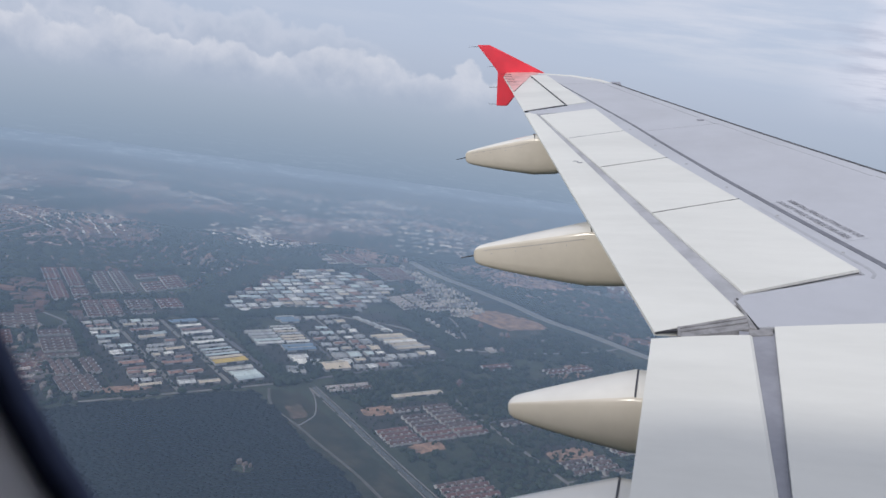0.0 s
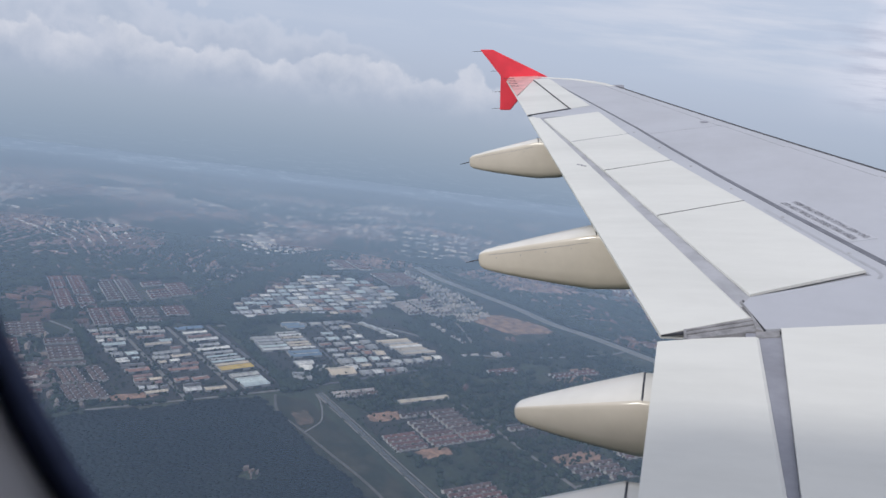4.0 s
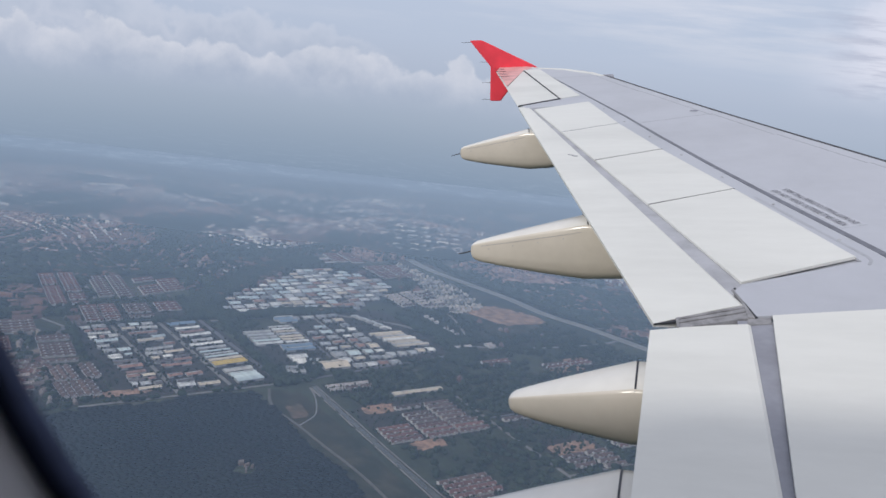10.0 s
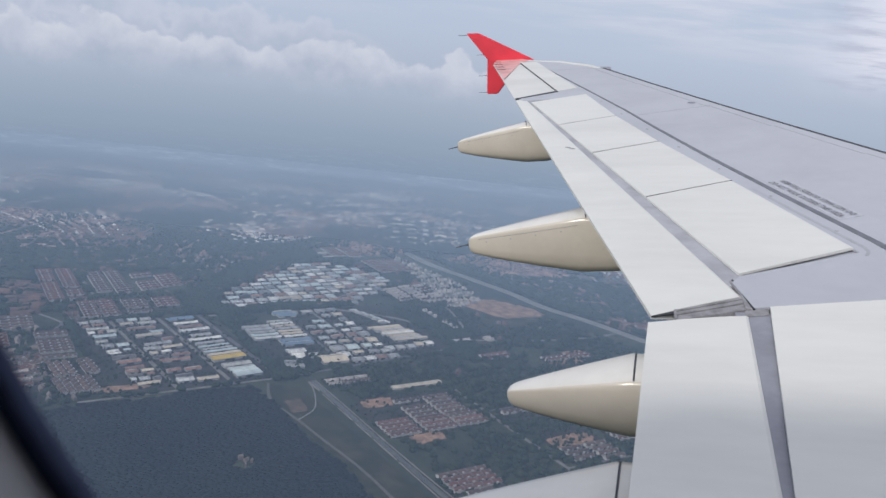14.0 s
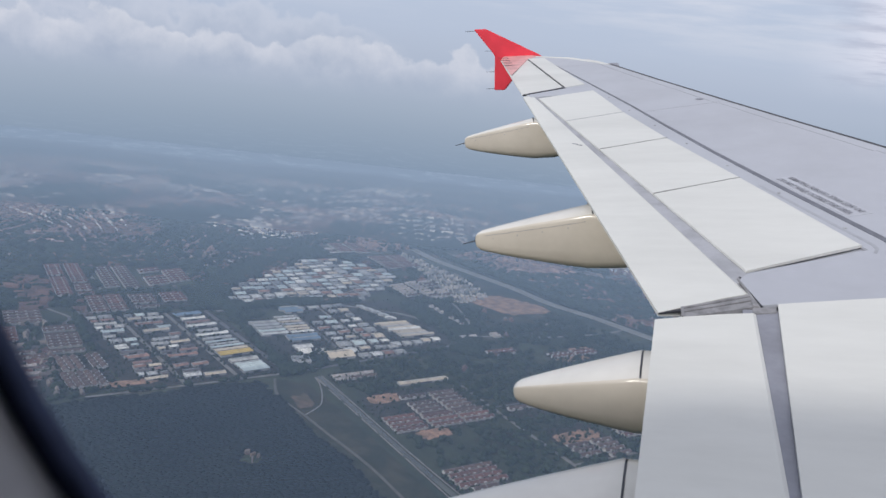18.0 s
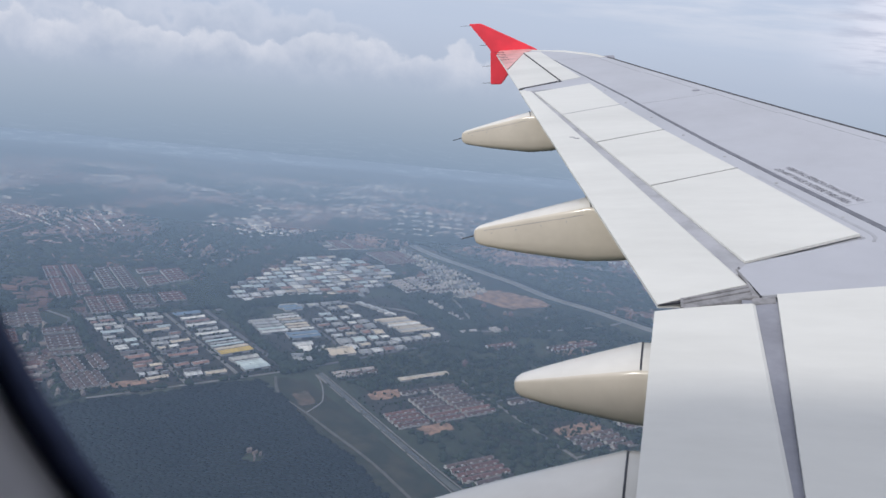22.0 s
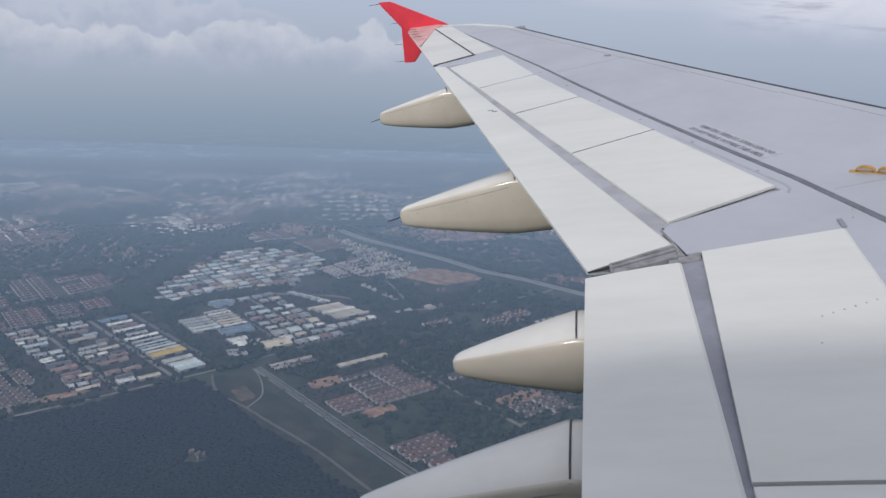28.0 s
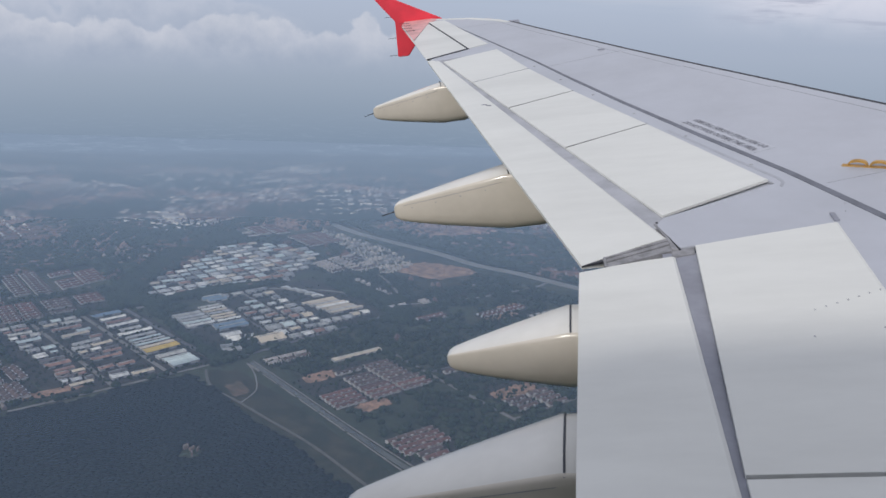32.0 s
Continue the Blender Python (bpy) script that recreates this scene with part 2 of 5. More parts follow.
def plate(points, top=0.0, thick=0.02, bevel=0.004):
    """A flat panel on the wing's upper surface, from its outline in (x, y)."""
    bm = bmesh.new()
    up = [bm.verts.new((x, y, zp(x, y) + top)) for x, y in points]
    f = bm.faces.new(up)
    out = bmesh.ops.extrude_face_region(bm, geom=[f])
    for v in out["geom"]:
        if isinstance(v, bmesh.types.BMVert):
            v.co.z -= thick
    bmesh.ops.recalc_face_normals(bm, faces=bm.faces)
    if bevel:
        bmesh.ops.bevel(bm, geom=list(bm.edges), offset=bevel, segments=2, affect="EDGES", profile=0.6)
    return bm


def lerp(a, b, t):
    return tuple(p + (q - p) * t for p, q in zip(a, b))


def ruled(f0, f1, r0, r1, top, under, steps=12):
    """A cambered surface piece between a front line f0-f1 and a rear line r0-r1; top and under are (s, dz) from front to rear."""
    bm = bmesh.new()
    loops = []
    for k in range(steps + 1):
        t = k / steps
        f, r = lerp(f0, f1, t), lerp(r0, r1, t)
        ring = []
        for s, dz in list(top) + list(reversed(under)):
            x, y = lerp(f, r, s)
            ring.append(bm.verts.new((x, y, zp(x, y) + dz)))
        loops.append(ring)
    m = len(loops[0])
    for a, b in zip(loops, loops[1:]):
        for i in range(m):
            fc = bm.faces.new((a[i], a[(i + 1) % m], b[(i + 1) % m], b[i]))
            fc.smooth = False
    bm.faces.new(loops[0])
    bm.faces.new(loops[-1])
    return bm


def tube(a, b, r0, r1, n=8):
    bm = bmesh.new()
    a, b = Vector(a), Vector(b)
    q = (b - a).to_track_quat("Z", "Y")
    rings = []
    for p, r in ((a, r0), (b, r1)):
        rings.append([bm.verts.new(p + q @ Vector((r * math.cos(i * math.tau / n), r * math.sin(i * math.tau / n), 0))) for i in range(n)])
    for i in range(n):
        bm.faces.new((rings[0][i], rings[0][(i + 1) % n], rings[1][(i + 1) % n], rings[1][i])).smooth = True
    bm.faces.new(rings[0])
    bm.faces.new(rings[1])
    return bm


def thing(name, m, label, category, group="", kind=""):
    ob = new(name)
    ob.matrix_basis = m
    return tagged(ob, label, category, group, kind)


# ---- the wing ----
wing = thing("aircraft_wing", AIR, "white and grey painted airliner wing with slightly lowered flaps", "aircraft wing")


def te(y):
    return (-7.15 - 0.3045 * (y - 6.43), y)


def le(y):
    bow = 0.08 * math.sin(math.pi * (y - 8.5) / 7.5) if 8.5 < y < 16 else 0.0
    return (-5.28 - 0.5614 * (y - 10.36) - bow, y)


def joint(y):
    bow = 0.05 * math.sin(math.pi * (y - 7.68) / 4.6) if 7.68 < y < 12.28 else 0.0
    return (-5.655 - (0.4 if y < 7.68 else 0.4327) * (y - 7.68) - bow, y)


HINGE = ((7.0, -5.59), (7.49, -5.80), (9.165, -6.537), (10.60, -7.185), (11.9, -7.72), (13.26, -8.2), (16.0, -9.30), (17.0, -9.71))


def hinge(y):
    """Hinge line of the outer spoilers, slightly bowed."""
    for (a, p), (b, q) in zip(HINGE, HINGE[1:]):
        if y <= b:
            break
    return (p + (q - p) * (y - a) / (b - a), y)


def spte(y):
    return (-6.6 - 0.3985 * (y - 7.04), y)


# load-carrying box, closed below
for y0, y1, th0, th1 in ((1.9, 6.5, 0.62, 0.48), (6.5, 16.3, 0.46, 0.16)):
    bm = bmesh.new()
    rings = []
    for y, th in ((y0, th0), (y1, th1)):
        a, b = le(y), (max(spte(y)[0] - 0.06, te(y)[0] + 0.4) if y > 6.6 else -6.52, y)
        ring = []
        for s, up in ((0, -0.02), (0.5, -0.02), (0.97, -0.03), (0.97, -0.1), (0.6, -th), (0.3, -th * 1.05), (0.06, -th * 0.7)):
            x, yy = lerp(a, b, s)
            ring.append(bm.verts.new((x, yy, zp(x, yy) + up)))
        rings.append(ring)
    for i in range(7):
        bm.faces.new((rings[0][i], rings[0][(i + 1) % 7], rings[1][(i + 1) % 7], rings[1][i]))
    bm.faces.new(rings[0])
    bm.faces.new(rings[1])
    part("wing_box", bm, GREY, wing)

# grey upper skin: forward of the dark joint, and behind it to the spoilers
STATIONS = (1.9, 7.68, 8.8, 10.0, 11.2, 12.28, 14.0, 15.5)
for y0, y1 in zip(STATIONS, STATIONS[1:]):
    part("upper_skin", ruled(le(y0), le(y1), joint(y0), joint(y1), [(0, 0.0), (0.5, 0.0), (1, 0.0)], [(0.0, -0.03), (1, -0.03)], 4), GREY, wing, "light grey upper skin")
part("rear_skin", plate([joint(1.9), joint(7.68), joint(8.6), joint(10.0), joint(11.4), joint(12.28), joint(16.0), hinge(16.0), (-8.22, 13.32), hinge(13.26), hinge(11.9), hinge(10.6), hinge(9.165), hinge(7.49), (-6.6, 7.04), (-6.655, 6.93), (-6.55, 6.56),
     (-5.6, 6.76), (-5.62, 5.8), (-5.66, 1.9)], 0.0, 0.02, 0.003), GREY, wing, "light grey rear skin")
for y0, y1, a, b in ((1.9, 7.68, 0.045, 0.032), (7.68, 8.8, 0.032, 0.03), (8.8, 10.0, 0.03, 0.027), (10.0, 11.2, 0.027, 0.023), (11.2, 12.28, 0.023, 0.019), (12.28, 15.84, 0.019, 0.012)):
    part("joint_seal", plate([(joint(y0)[0] - a, y0), (joint(y1)[0] - b, y1), (joint(y1)[0] + b * 0.7, y1), (joint(y0)[0] + a * 0.7, y0)], 0.005, 0.01, 0.002), JOINT, wing, "dark rubber seal strip")
part("aileron_bay_skin", plate([(-8.14, 13.2), (-8.2, 13.33), hinge(16.0), (-9.55, 16.35), (-9.69, 16.41), (-8.64, 13.59), (-9.15, 13.17), (-9.05, 13.0), (-8.98, 13.02)], 0.001, 0.02, 0.003), GREY, wing)
part("aileron_panel", plate([(-8.66, 13.62), (-8.40, 13.82), (-9.40, 16.42), (-9.70, 16.44)], 0.008, 0.02, 0.003), WHITE, wing, "white panel ahead of the aileron")

# outer spoilers, four panels
ends = [7.05, 8.68, 10.16, 11.47, 12.87]
for k in range(4):
    a0, a1 = spte(ends[k] + 0.005), spte(ends[k + 1] - 0.005)

    def front(p):
        # along the panel's side to the hinge line
        t = 0.8
        for _ in range(12):
            t = (hinge(p[1] + 0.54 * t)[0] - p[0]) / 0.84
        return (p[0] + 0.84 * t, p[1] + 0.54 * t)

    part("spoiler", ruled(front(a0), front(a1), a0, a1, [(0, 0.006), (0.02, 0.0105), (0.6, 0.0105), (1, 0.009)], [(0, -0.01), (1, -0.008)], 6), WHITE, wing, "white spoiler panel")
    g0 = spte(ends[k])
    if k:
        h0 = front(g0)
        part("spoiler_gap", plate([(g0[0] - 0.0, g0[1] - (0.006 if k < 3 else 0.003)), (g0[0], g0[1] + (0.006 if k < 3 else 0.003)), (h0[0], h0[1] + 0.004), (h0[0], h0[1] - 0.003)], 0.0125, 0.012, 0), STEEL if k < 3 else SLOT, wing)

# inner spoiler and the panel inboard of it
part("spoiler", ruled((-5.62, 4.49), (-5.59, 6.75), (-6.55, 4.49), (-6.46, 6.56), [(0, 0.007), (0.02, 0.0125), (0.6, 0.0125), (1, 0.010)], [(0, -0.01), (1, -0.008)], 8), WHITE, wing, "white inner spoiler panel")
part("spoiler", ruled((-5.66, 1.95), (-5.63, 4.465), (-6.58, 1.95), (-6.55, 4.465), [(0, 0.007), (0.02, 0.0125), (0.6, 0.0125), (1, 0.010)], [(0, -0.01), (1, -0.008)], 8), WHITE, wing, "white inboard wing panel")

# slots between spoilers and flaps show the grey flap noses
part("flap_nose", plate([(-6.52, 6.90), (-8.9, 13.12), (-9.09, 13.12), (-6.69, 6.90)], -0.010, 0.05, 0.004), SUNLIT_SLOT, wing, "grey flap nose in the slot")
part("flap_nose", plate([(-6.45, 6.53), (-6.5, 1.95), (-6.68, 1.95), (-6.66, 6.53)], -0.018, 0.05, 0.004), SLOT, wing, "grey flap nose in the slot")

# flaps and aileron
flap_top = [(0, -0.012), (0.03, -0.003), (0.3, 0.0), (0.65, -0.003), (1, -0.012)]
flap_low = [(0, -0.10), (0.4, -0.11), (1, -0.034)]
part("outboard_flap", ruled((-6.61, 6.725), (-9.035, 13.10), te(6.425), te(13.11), flap_top, flap_low, 24), WHITE, wing, "white outboard flap")
part("inboard_flap", ruled((-6.57, 1.95), (-6.59, 6.455), (-7.24, 1.95), (-7.165, 6.335), flap_top, flap_low, 16), WHITE, wing, "white inboard flap")
part("aileron", ruled((-8.68, 13.62), (-9.71, 16.42), te(13.19), te(16.42), [(0, 0.0), (0.2, 0.004), (1, -0.01)], [(0, -0.08), (1, -0.02)], 10), WHITE, wing, "white aileron")
part("aileron_gap", plate([(-9.20, 13.15), (-8.65, 13.60), (-9.69, 16.42), (-9.71, 16.40), (-8.69, 13.64), (-9.20, 13.19)], 0.006, 0.01, 0), SEAL, wing)

# layered rubber seals where the two flaps meet
outer_a, outer_b, inner_a, inner_b = (-7.01, 6.507), (-6.60, 6.724), (-7.005, 6.379), (-6.597, 6.557)
for s0, s1, m, dz in ((0.0, 0.16, SEALGREY, -0.004), (0.16, 0.21, SEAL, -0.02), (0.21, 0.46, SEALGREY, -0.008), (0.46, 0.54, SEAL, -0.02), (0.54, 1.0, SEALGREY, -0.012)):
    part("flap_seal", plate([lerp(outer_a, inner_a, s0), lerp(outer_b, inner_b, s0), lerp(outer_b, inner_b, s1), lerp(outer_a, inner_a, s1)], dz, 0.035, 0.003), m, wing)
part("flap_seal", plate([(-7.01, 6.505), (-7.15, 6.428), (-7.145, 6.424), (-7.01, 6.47)], -0.012, 0.012, 0.001), SEAL, wing)
part("seal_clamp", plate([(-6.995, 6.385), (-7.012, 6.38), (-7.018, 6.505), (-7.0, 6.512)], -0.002, 0.05, 0.003), SEALGREY, wing)
part("corner_seal", plate([(-6.655, 6.975), (-6.672, 6.955), (-6.612, 6.725), (-6.60, 6.56), (-6.558, 6.545)], -0.003, 0.035, 0.003), SEALGREY, wing)
part("corner_seal", plate([(-6.603, 6.535), (-6.464, 6.572), (-6.471, 6.492), (-6.606, 6.458)], -0.010, 0.035, 0.003), SEALGREY, wing)
part("corner_seal", plate([(-6.648, 6.985), (-6.658, 6.975), (-6.555, 6.545), (-6.545, 6.55)], -0.001, 0.02, 0), SEAL, wing)

# leading edge: flat black strip standing for the shaded slot, and the lowered slats
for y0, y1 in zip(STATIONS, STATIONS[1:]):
    part("leading_edge_seal", ruled((le(y0)[0] + 0.05, y0), (le(y1)[0] + 0.05, y1), le(y0), le(y1), [(0, 0.0), (1, 0.002)], [(0, -0.06), (1, -0.05)], 3), SEAL, wing, "black strip painted for the shaded slot behind the slats")
for k in range(5):
    y0, y1 = 2.4 + k * 2.62, 2.4 + (k + 1) * 2.62 - 0.03
    fx, rx = 0.32, 0.0
    part("slat", ruled((le(y0)[0] + fx, y0), (le(y1)[0] + fx, y1), (le(y0)[0] + rx, y0), (le(y1)[0] + rx, y1),
         [(0, -0.26), (0.1, -0.20), (0.35, -0.14), (1, -0.09)], [(0, -0.30), (0.3, -0.34), (1, -0.14)], 4), GREY, wing, "lowered leading edge slat")
part("slat_end", plate([(-8.02, 15.38), (-8.05, 15.62), (-8.22, 15.66), (-8.24, 15.45)], 0.0, 0.12, 0.01), SLOT, wing)

# tip
RIM = [le(15.5), (-8.40, 15.87), (-8.60, 16.05), (-8.93, 16.38), (-9.35, 16.58), (-9.60, 16.72)]
part("wing_tip", plate(RIM + [(-9.64, 16.46), (-9.45, 16.42), hinge(16.0), joint(15.5)], 0.0, 0.09, 0.02), GREY, wing, "light grey wing tip skin")
part("tip_rim", plate(RIM + [(-9.58, 16.60), (-9.33, 16.48), (-8.97, 16.28), (-8.66, 15.95), (-8.47, 15.77), (-8.27, 15.5)], 0.005, 0.01, 0.002), WHITE, wing, "white rim along the wing tip")
part("tip_cap", plate([(-9.66, 16.46), (-9.55, 16.70), (-9.7, 16.84), (-10.22, 16.84), (-10.19, 16.45)], 0.004, 0.03, 0.006), PINK, wing, "pale red tip panel")
part("tip_stripe", plate([(te(14.8)[0] + 0.02, 14.8), (-9.68, 16.38), (-9.72, 16.43), (te(16.42)[0] + 0.015, 16.42)], 0.008, 0.006, 0.001), PINK, wing, "pale red patch on the aileron end")
fence = part("tip_fence", bmesh.new(), RED, wing, "red wing tip fence")
bm = bmesh.new()
outline = [(-10.79, 2.11), (-10.56, 2.11), (-9.56, 1.64), (-9.45, 1.56), (-9.60, 1.46), (-9.92, 1.36), (-10.2, 1.0), (-10.40, 1.0), (-10.39, 1.63)]
fs = bm.faces.new([bm.verts.new((x, 16.90 + (z - 1.55) * 0.02, z)) for x, z in outline])
out = bmesh.ops.extrude_face_region(bm, geom=[fs])
for v in out["geom"]:
    if isinstance(v, bmesh.types.BMVert):
        v.co.y -= 0.06
bmesh.ops.recalc_face_normals(bm, faces=bm.faces)
bmesh.ops.bevel(bm, geom=list(bm.edges), offset=0.012, segments=2, affect="EDGES")
bm.to_mesh(fence.data)
bm.free()
for x, z in ((-10.78, 2.08), (-10.42, 1.72), (-10.39, 1.34), (-10.39, 1.03)):
    part("static_wick", tube((x + 0.05, 16.87, z), (x - 0.17, 16.87, z - 0.005), 0.006, 0.003, 6), STEEL, wing)
for y in (16.55, 16.28, 16.0, 15.7):
    x = te(y)[0]
    part("static_wick", tube((x + 0.16, y, zp(x, y) + 0.015), (x - 0.03, y, zp(x, y) + 0.02), 0.004, 0.003, 6), STEEL, wing)


# flap track fairings: a canoe with a soft ridge along each flank
def fairing(y, tip, top0, low0, xm, topm, lowm, width, label):
    thing_ob = wing
    bm = bmesh.new()
    section = [(0, 1.0), (0.30, 0.985), (0.465, 0.930), (0.488, 0.910), (0.499, 0.88), (0.505, 0.81), (0.50, 0.60), (0.465, 0.36), (0.40, 0.18), (0.27, 0.05), (0, 0.0)]
    section = section + [(-a, b) for a, b in reversed(section[1:-1])]
    rings = []
    for s in (0.0, 0.015, 0.05, 0.12, 0.25, 0.42, 0.62, 0.82, 1.0, 1.3, 1.8, 2.4):
        x = tip + (xm - tip) * s
        q = min(s, 1.0)
        up = top0 + (topm - top0) * (q ** 0.92)
        lo = low0 + (lowm - low0) * (q ** 0.6)
        if s > 1:
            k = (s - 1) / 1.4
            up, lo = topm, lowm + (topm - 0.12 - lowm) * k * k
        wd = width * (0.20 + 0.80 * q ** 0.8)
        cap = {0.0: 0.55, 0.015: 0.86}.get(s, 1.0)
        mid = (up + lo) / 2
        rings.append([bm.verts.new((x, y + a * wd * cap, mid + (lo + b * (up - lo) - mid) * cap)) for a, b in section])
    m = len(section)
    for a, b in zip(rings, rings[1:]):
        for i in range(m):
            f = bm.faces.new((a[i], a[(i + 1) % m], b[(i + 1) % m], b[i]))
            f.smooth = True
            # top faces get the lighter copy, so the lit side is in the colour
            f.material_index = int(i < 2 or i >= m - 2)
    bm.faces.new(rings[0])
    bm.faces.new(rings[-1])
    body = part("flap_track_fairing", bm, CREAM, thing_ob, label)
    body.data.materials.append(LIT_TOP)
    return body


def fairing_trim(body, y, x, top, low, width, sweep):
    """The dark joint at the front of the moving fairing, and the wick at its end."""
    bm = bmesh.new()
    line = [(-0.492, 0.905), (-0.455, 0.938), (-0.30, 0.991), (0, 1.006), (0.30, 0.991), (0.455, 0.938)]
    for a, b in zip(line, line[1:]):
        z0, z1 = low + (top - low) * a[1], low + (top - low) * b[1]
        xa, xb = x - a[0] * width * sweep, x - b[0] * width * sweep
        p = [(xa, y + a[0] * width, z0), (xb, y + b[0] * width, z1), (xb + 0.011, y + b[0] * width, z1), (xa + 0.011, y + a[0] * width, z0)]
        bm.faces.new([bm.verts.new(v) for v in p])
    bmesh.ops.solidify(bm, geom=list(bm.faces), thickness=0.004)
    part("fairing_joint", bm, SEAL if sweep else JOINT, body)


def fairing_seam(body, y, tip, xm, top0, topm, low0, lowm, width):
    """A thin panel seam along the inboard flank, with a few fasteners under it."""
    bm = bmesh.new()
    last = None
    for k in range(13):
        q = 0.10 + 0.88 * k / 12
        x = tip + (xm - tip) * q
        up, lo = top0 + (topm - top0) * q ** 0.92, low0 + (lowm - low0) * q ** 0.6
        yy = y - width * (0.20 + 0.80 * q ** 0.8) * 0.506
        z = lo + (up - lo) * (0.79 + 0.04 * k / 12)
        now = [bm.verts.new((x, yy - 0.0015, z + d)) for d in (0.0016, -0.0016)]
        if last:
            bm.faces.new((last[0], last[1], now[1], now[0]))
        last = now
        if k % 3 == 1:
            bmesh.ops.create_cube(bm, size=0.008, matrix=Matrix.Translation((x, yy, z - 0.035)))
    bmesh.ops.solidify(bm, geom=[f for f in bm.faces if len(f.verts) == 4 and f.calc_area() > 2e-4], thickness=0.001)
    part("fairing_seam", bm, SLOT, body)


FAIR = ((12.05, -9.77, 0.77, 0.635, -8.86, 1.03, 0.505, 0.35), (8.87, -8.87, 0.308, 0.165, -7.80, 0.612, 0.02, 0.43), (6.05, -7.965, 0.12, 0.03, -7.24, 0.345, -0.09, 0.44),
        (5.0, -8.36, -0.185, -0.28, -7.27, 0.187, -0.36, 0.55))
for k, (y, tip, top0, low0, xm, topm, lowm, width) in enumerate(FAIR):
    body = fairing(y, tip, top0, low0, xm, topm, lowm, width, "cream painted flap track fairing")
    fairing_trim(body, y, xm + (0.012 if k > 1 else -0.01), topm, lowm, width, 0.22 if k < 2 else 0.0)
    if k in (0, 1, 3):
        fairing_seam(body, y, tip, xm, top0, topm, low0, lowm, width)
    if k != 2:
        z = (top0 + low0) / 2
        part("static_wick", tube((tip + 0.03, y, z), (tip - 0.13, y, z - 0.045), 0.008, 0.004, 6), STEEL, body)


# writing on the upper skin: the same line twice, one of them the other way up
def lettering(body_text, origin, along, size, flip):
    cu = bpy.data.curves.new("walk_warning", "FONT")
    cu.body, cu.size, cu.align_x, cu.align_y = body_text, size, "CENTER", "CENTER"
    cu.resolution_u, cu.offset = 2, 0.0012
    cu.space_character = 1.06
    tmp = new("walk_warning", cu)
    me = bpy.data.meshes.new_from_object(tmp.evaluated_get(bpy.context.evaluated_depsgraph_get()))
    bpy.data.objects.remove(tmp)
    me.materials.clear()
    me.materials.append(INK)
    a = Vector((along[0], along[1], 0)).normalized() * (-1 if flip else 1)
    b = Vector((-a.y, a.x, 0))
    for v in me.vertices:
        p = Vector((origin[0], origin[1], 0)) + a * v.co.x + b * v.co.y * 1.35
        v.co = (p.x, p.y, zp(p.x, p.y) + 0.007)
    ob = part("walk_warning", me, INK, wing, "dark grey stencilled warning line")
    return ob


part("label_ground", plate([(-6.27, 9.11), (-5.82, 8.15), (-5.63, 8.24), (-6.08, 9.20)], 0.003, 0.006, 0), PALE, wing, "pale ground under the lettering")
lettering("DO NOT WALK OUTSIDE THIS AREA", (-6.0, 8.655), (0.425, -0.905), 0.057, False)
lettering("DO NOT WALK OUTSIDE THIS AREA", (-5.905, 8.70), (0.425, -0.905), 0.057, True)
# small flush fittings
for x, y in ((-6.82, 12.55),):
    bm = bmesh.new()
    bmesh.ops.create_cone(bm, cap_ends=True, segments=20, radius1=0.05, radius2=0.042, depth=0.012, matrix=Matrix.Translation((x, y, zp(x, y) + 0.004)))
    part("filler_cap", bm, SLOT, wing)
for x, y in ((-8.05, 10.35), (-8.1, 10.4)):
    part("flap_mark", plate([(x, y), (x - 0.06, y + 0.02), (x - 0.06, y + 0.035), (x, y + 0.015)], 0.004, 0.006, 0), INK, wing)

# seam round the strip ahead of the spoilers
STRIP = [(-5.76, 7.42), (-5.73, 7.50), (-5.74, 7.58), (-6.02, 8.18), (-6.36, 8.93), (-6.39, 8.93), (-6.05, 8.18), (-5.765, 7.57), (-5.755, 7.50), (-5.78, 7.43)]
part("skin_seam", plate(STRIP, 0.002, 0.003, 0), SEAM, wing)
# fasteners on the inner panels
for u in range(7):
    x, y = -5.985 + 0.06 * u, 5.70 + 0.028 * u
    part("fastener", plate([(x, y), (x - 0.008, y), (x - 0.008, y + 0.012), (x, y + 0.012)], 0.0145, 0.004, 0), LINE, wing)
for x, y in ((-6.05, 5.45), (-5.72, 5.5), (-5.5, 6.9), (-5.47, 7.02)):
    part("fastener", plate([(x, y), (x - 0.008, y), (x - 0.008, y + 0.01), (x, y + 0.01)], 0.0145, 0.004, 0), LINE, wing)
part("skin_bracket", plate([(-5.57, 6.78), (-5.57, 6.9), (-5.60, 6.9), (-5.60, 6.78)], 0.012, 0.02, 0.002), SLOT, wing)

# rope bracket: two low yellow arches on a base strip
bracket = part("rope_bracket", plate([(-5.30, 7.715), (-4.96, 7.555), (-4.94, 7.585), (-5.28, 7.755)], 0.006, 0.008, 0.002), YELLOW, wing, "worn yellow escape rope bracket")
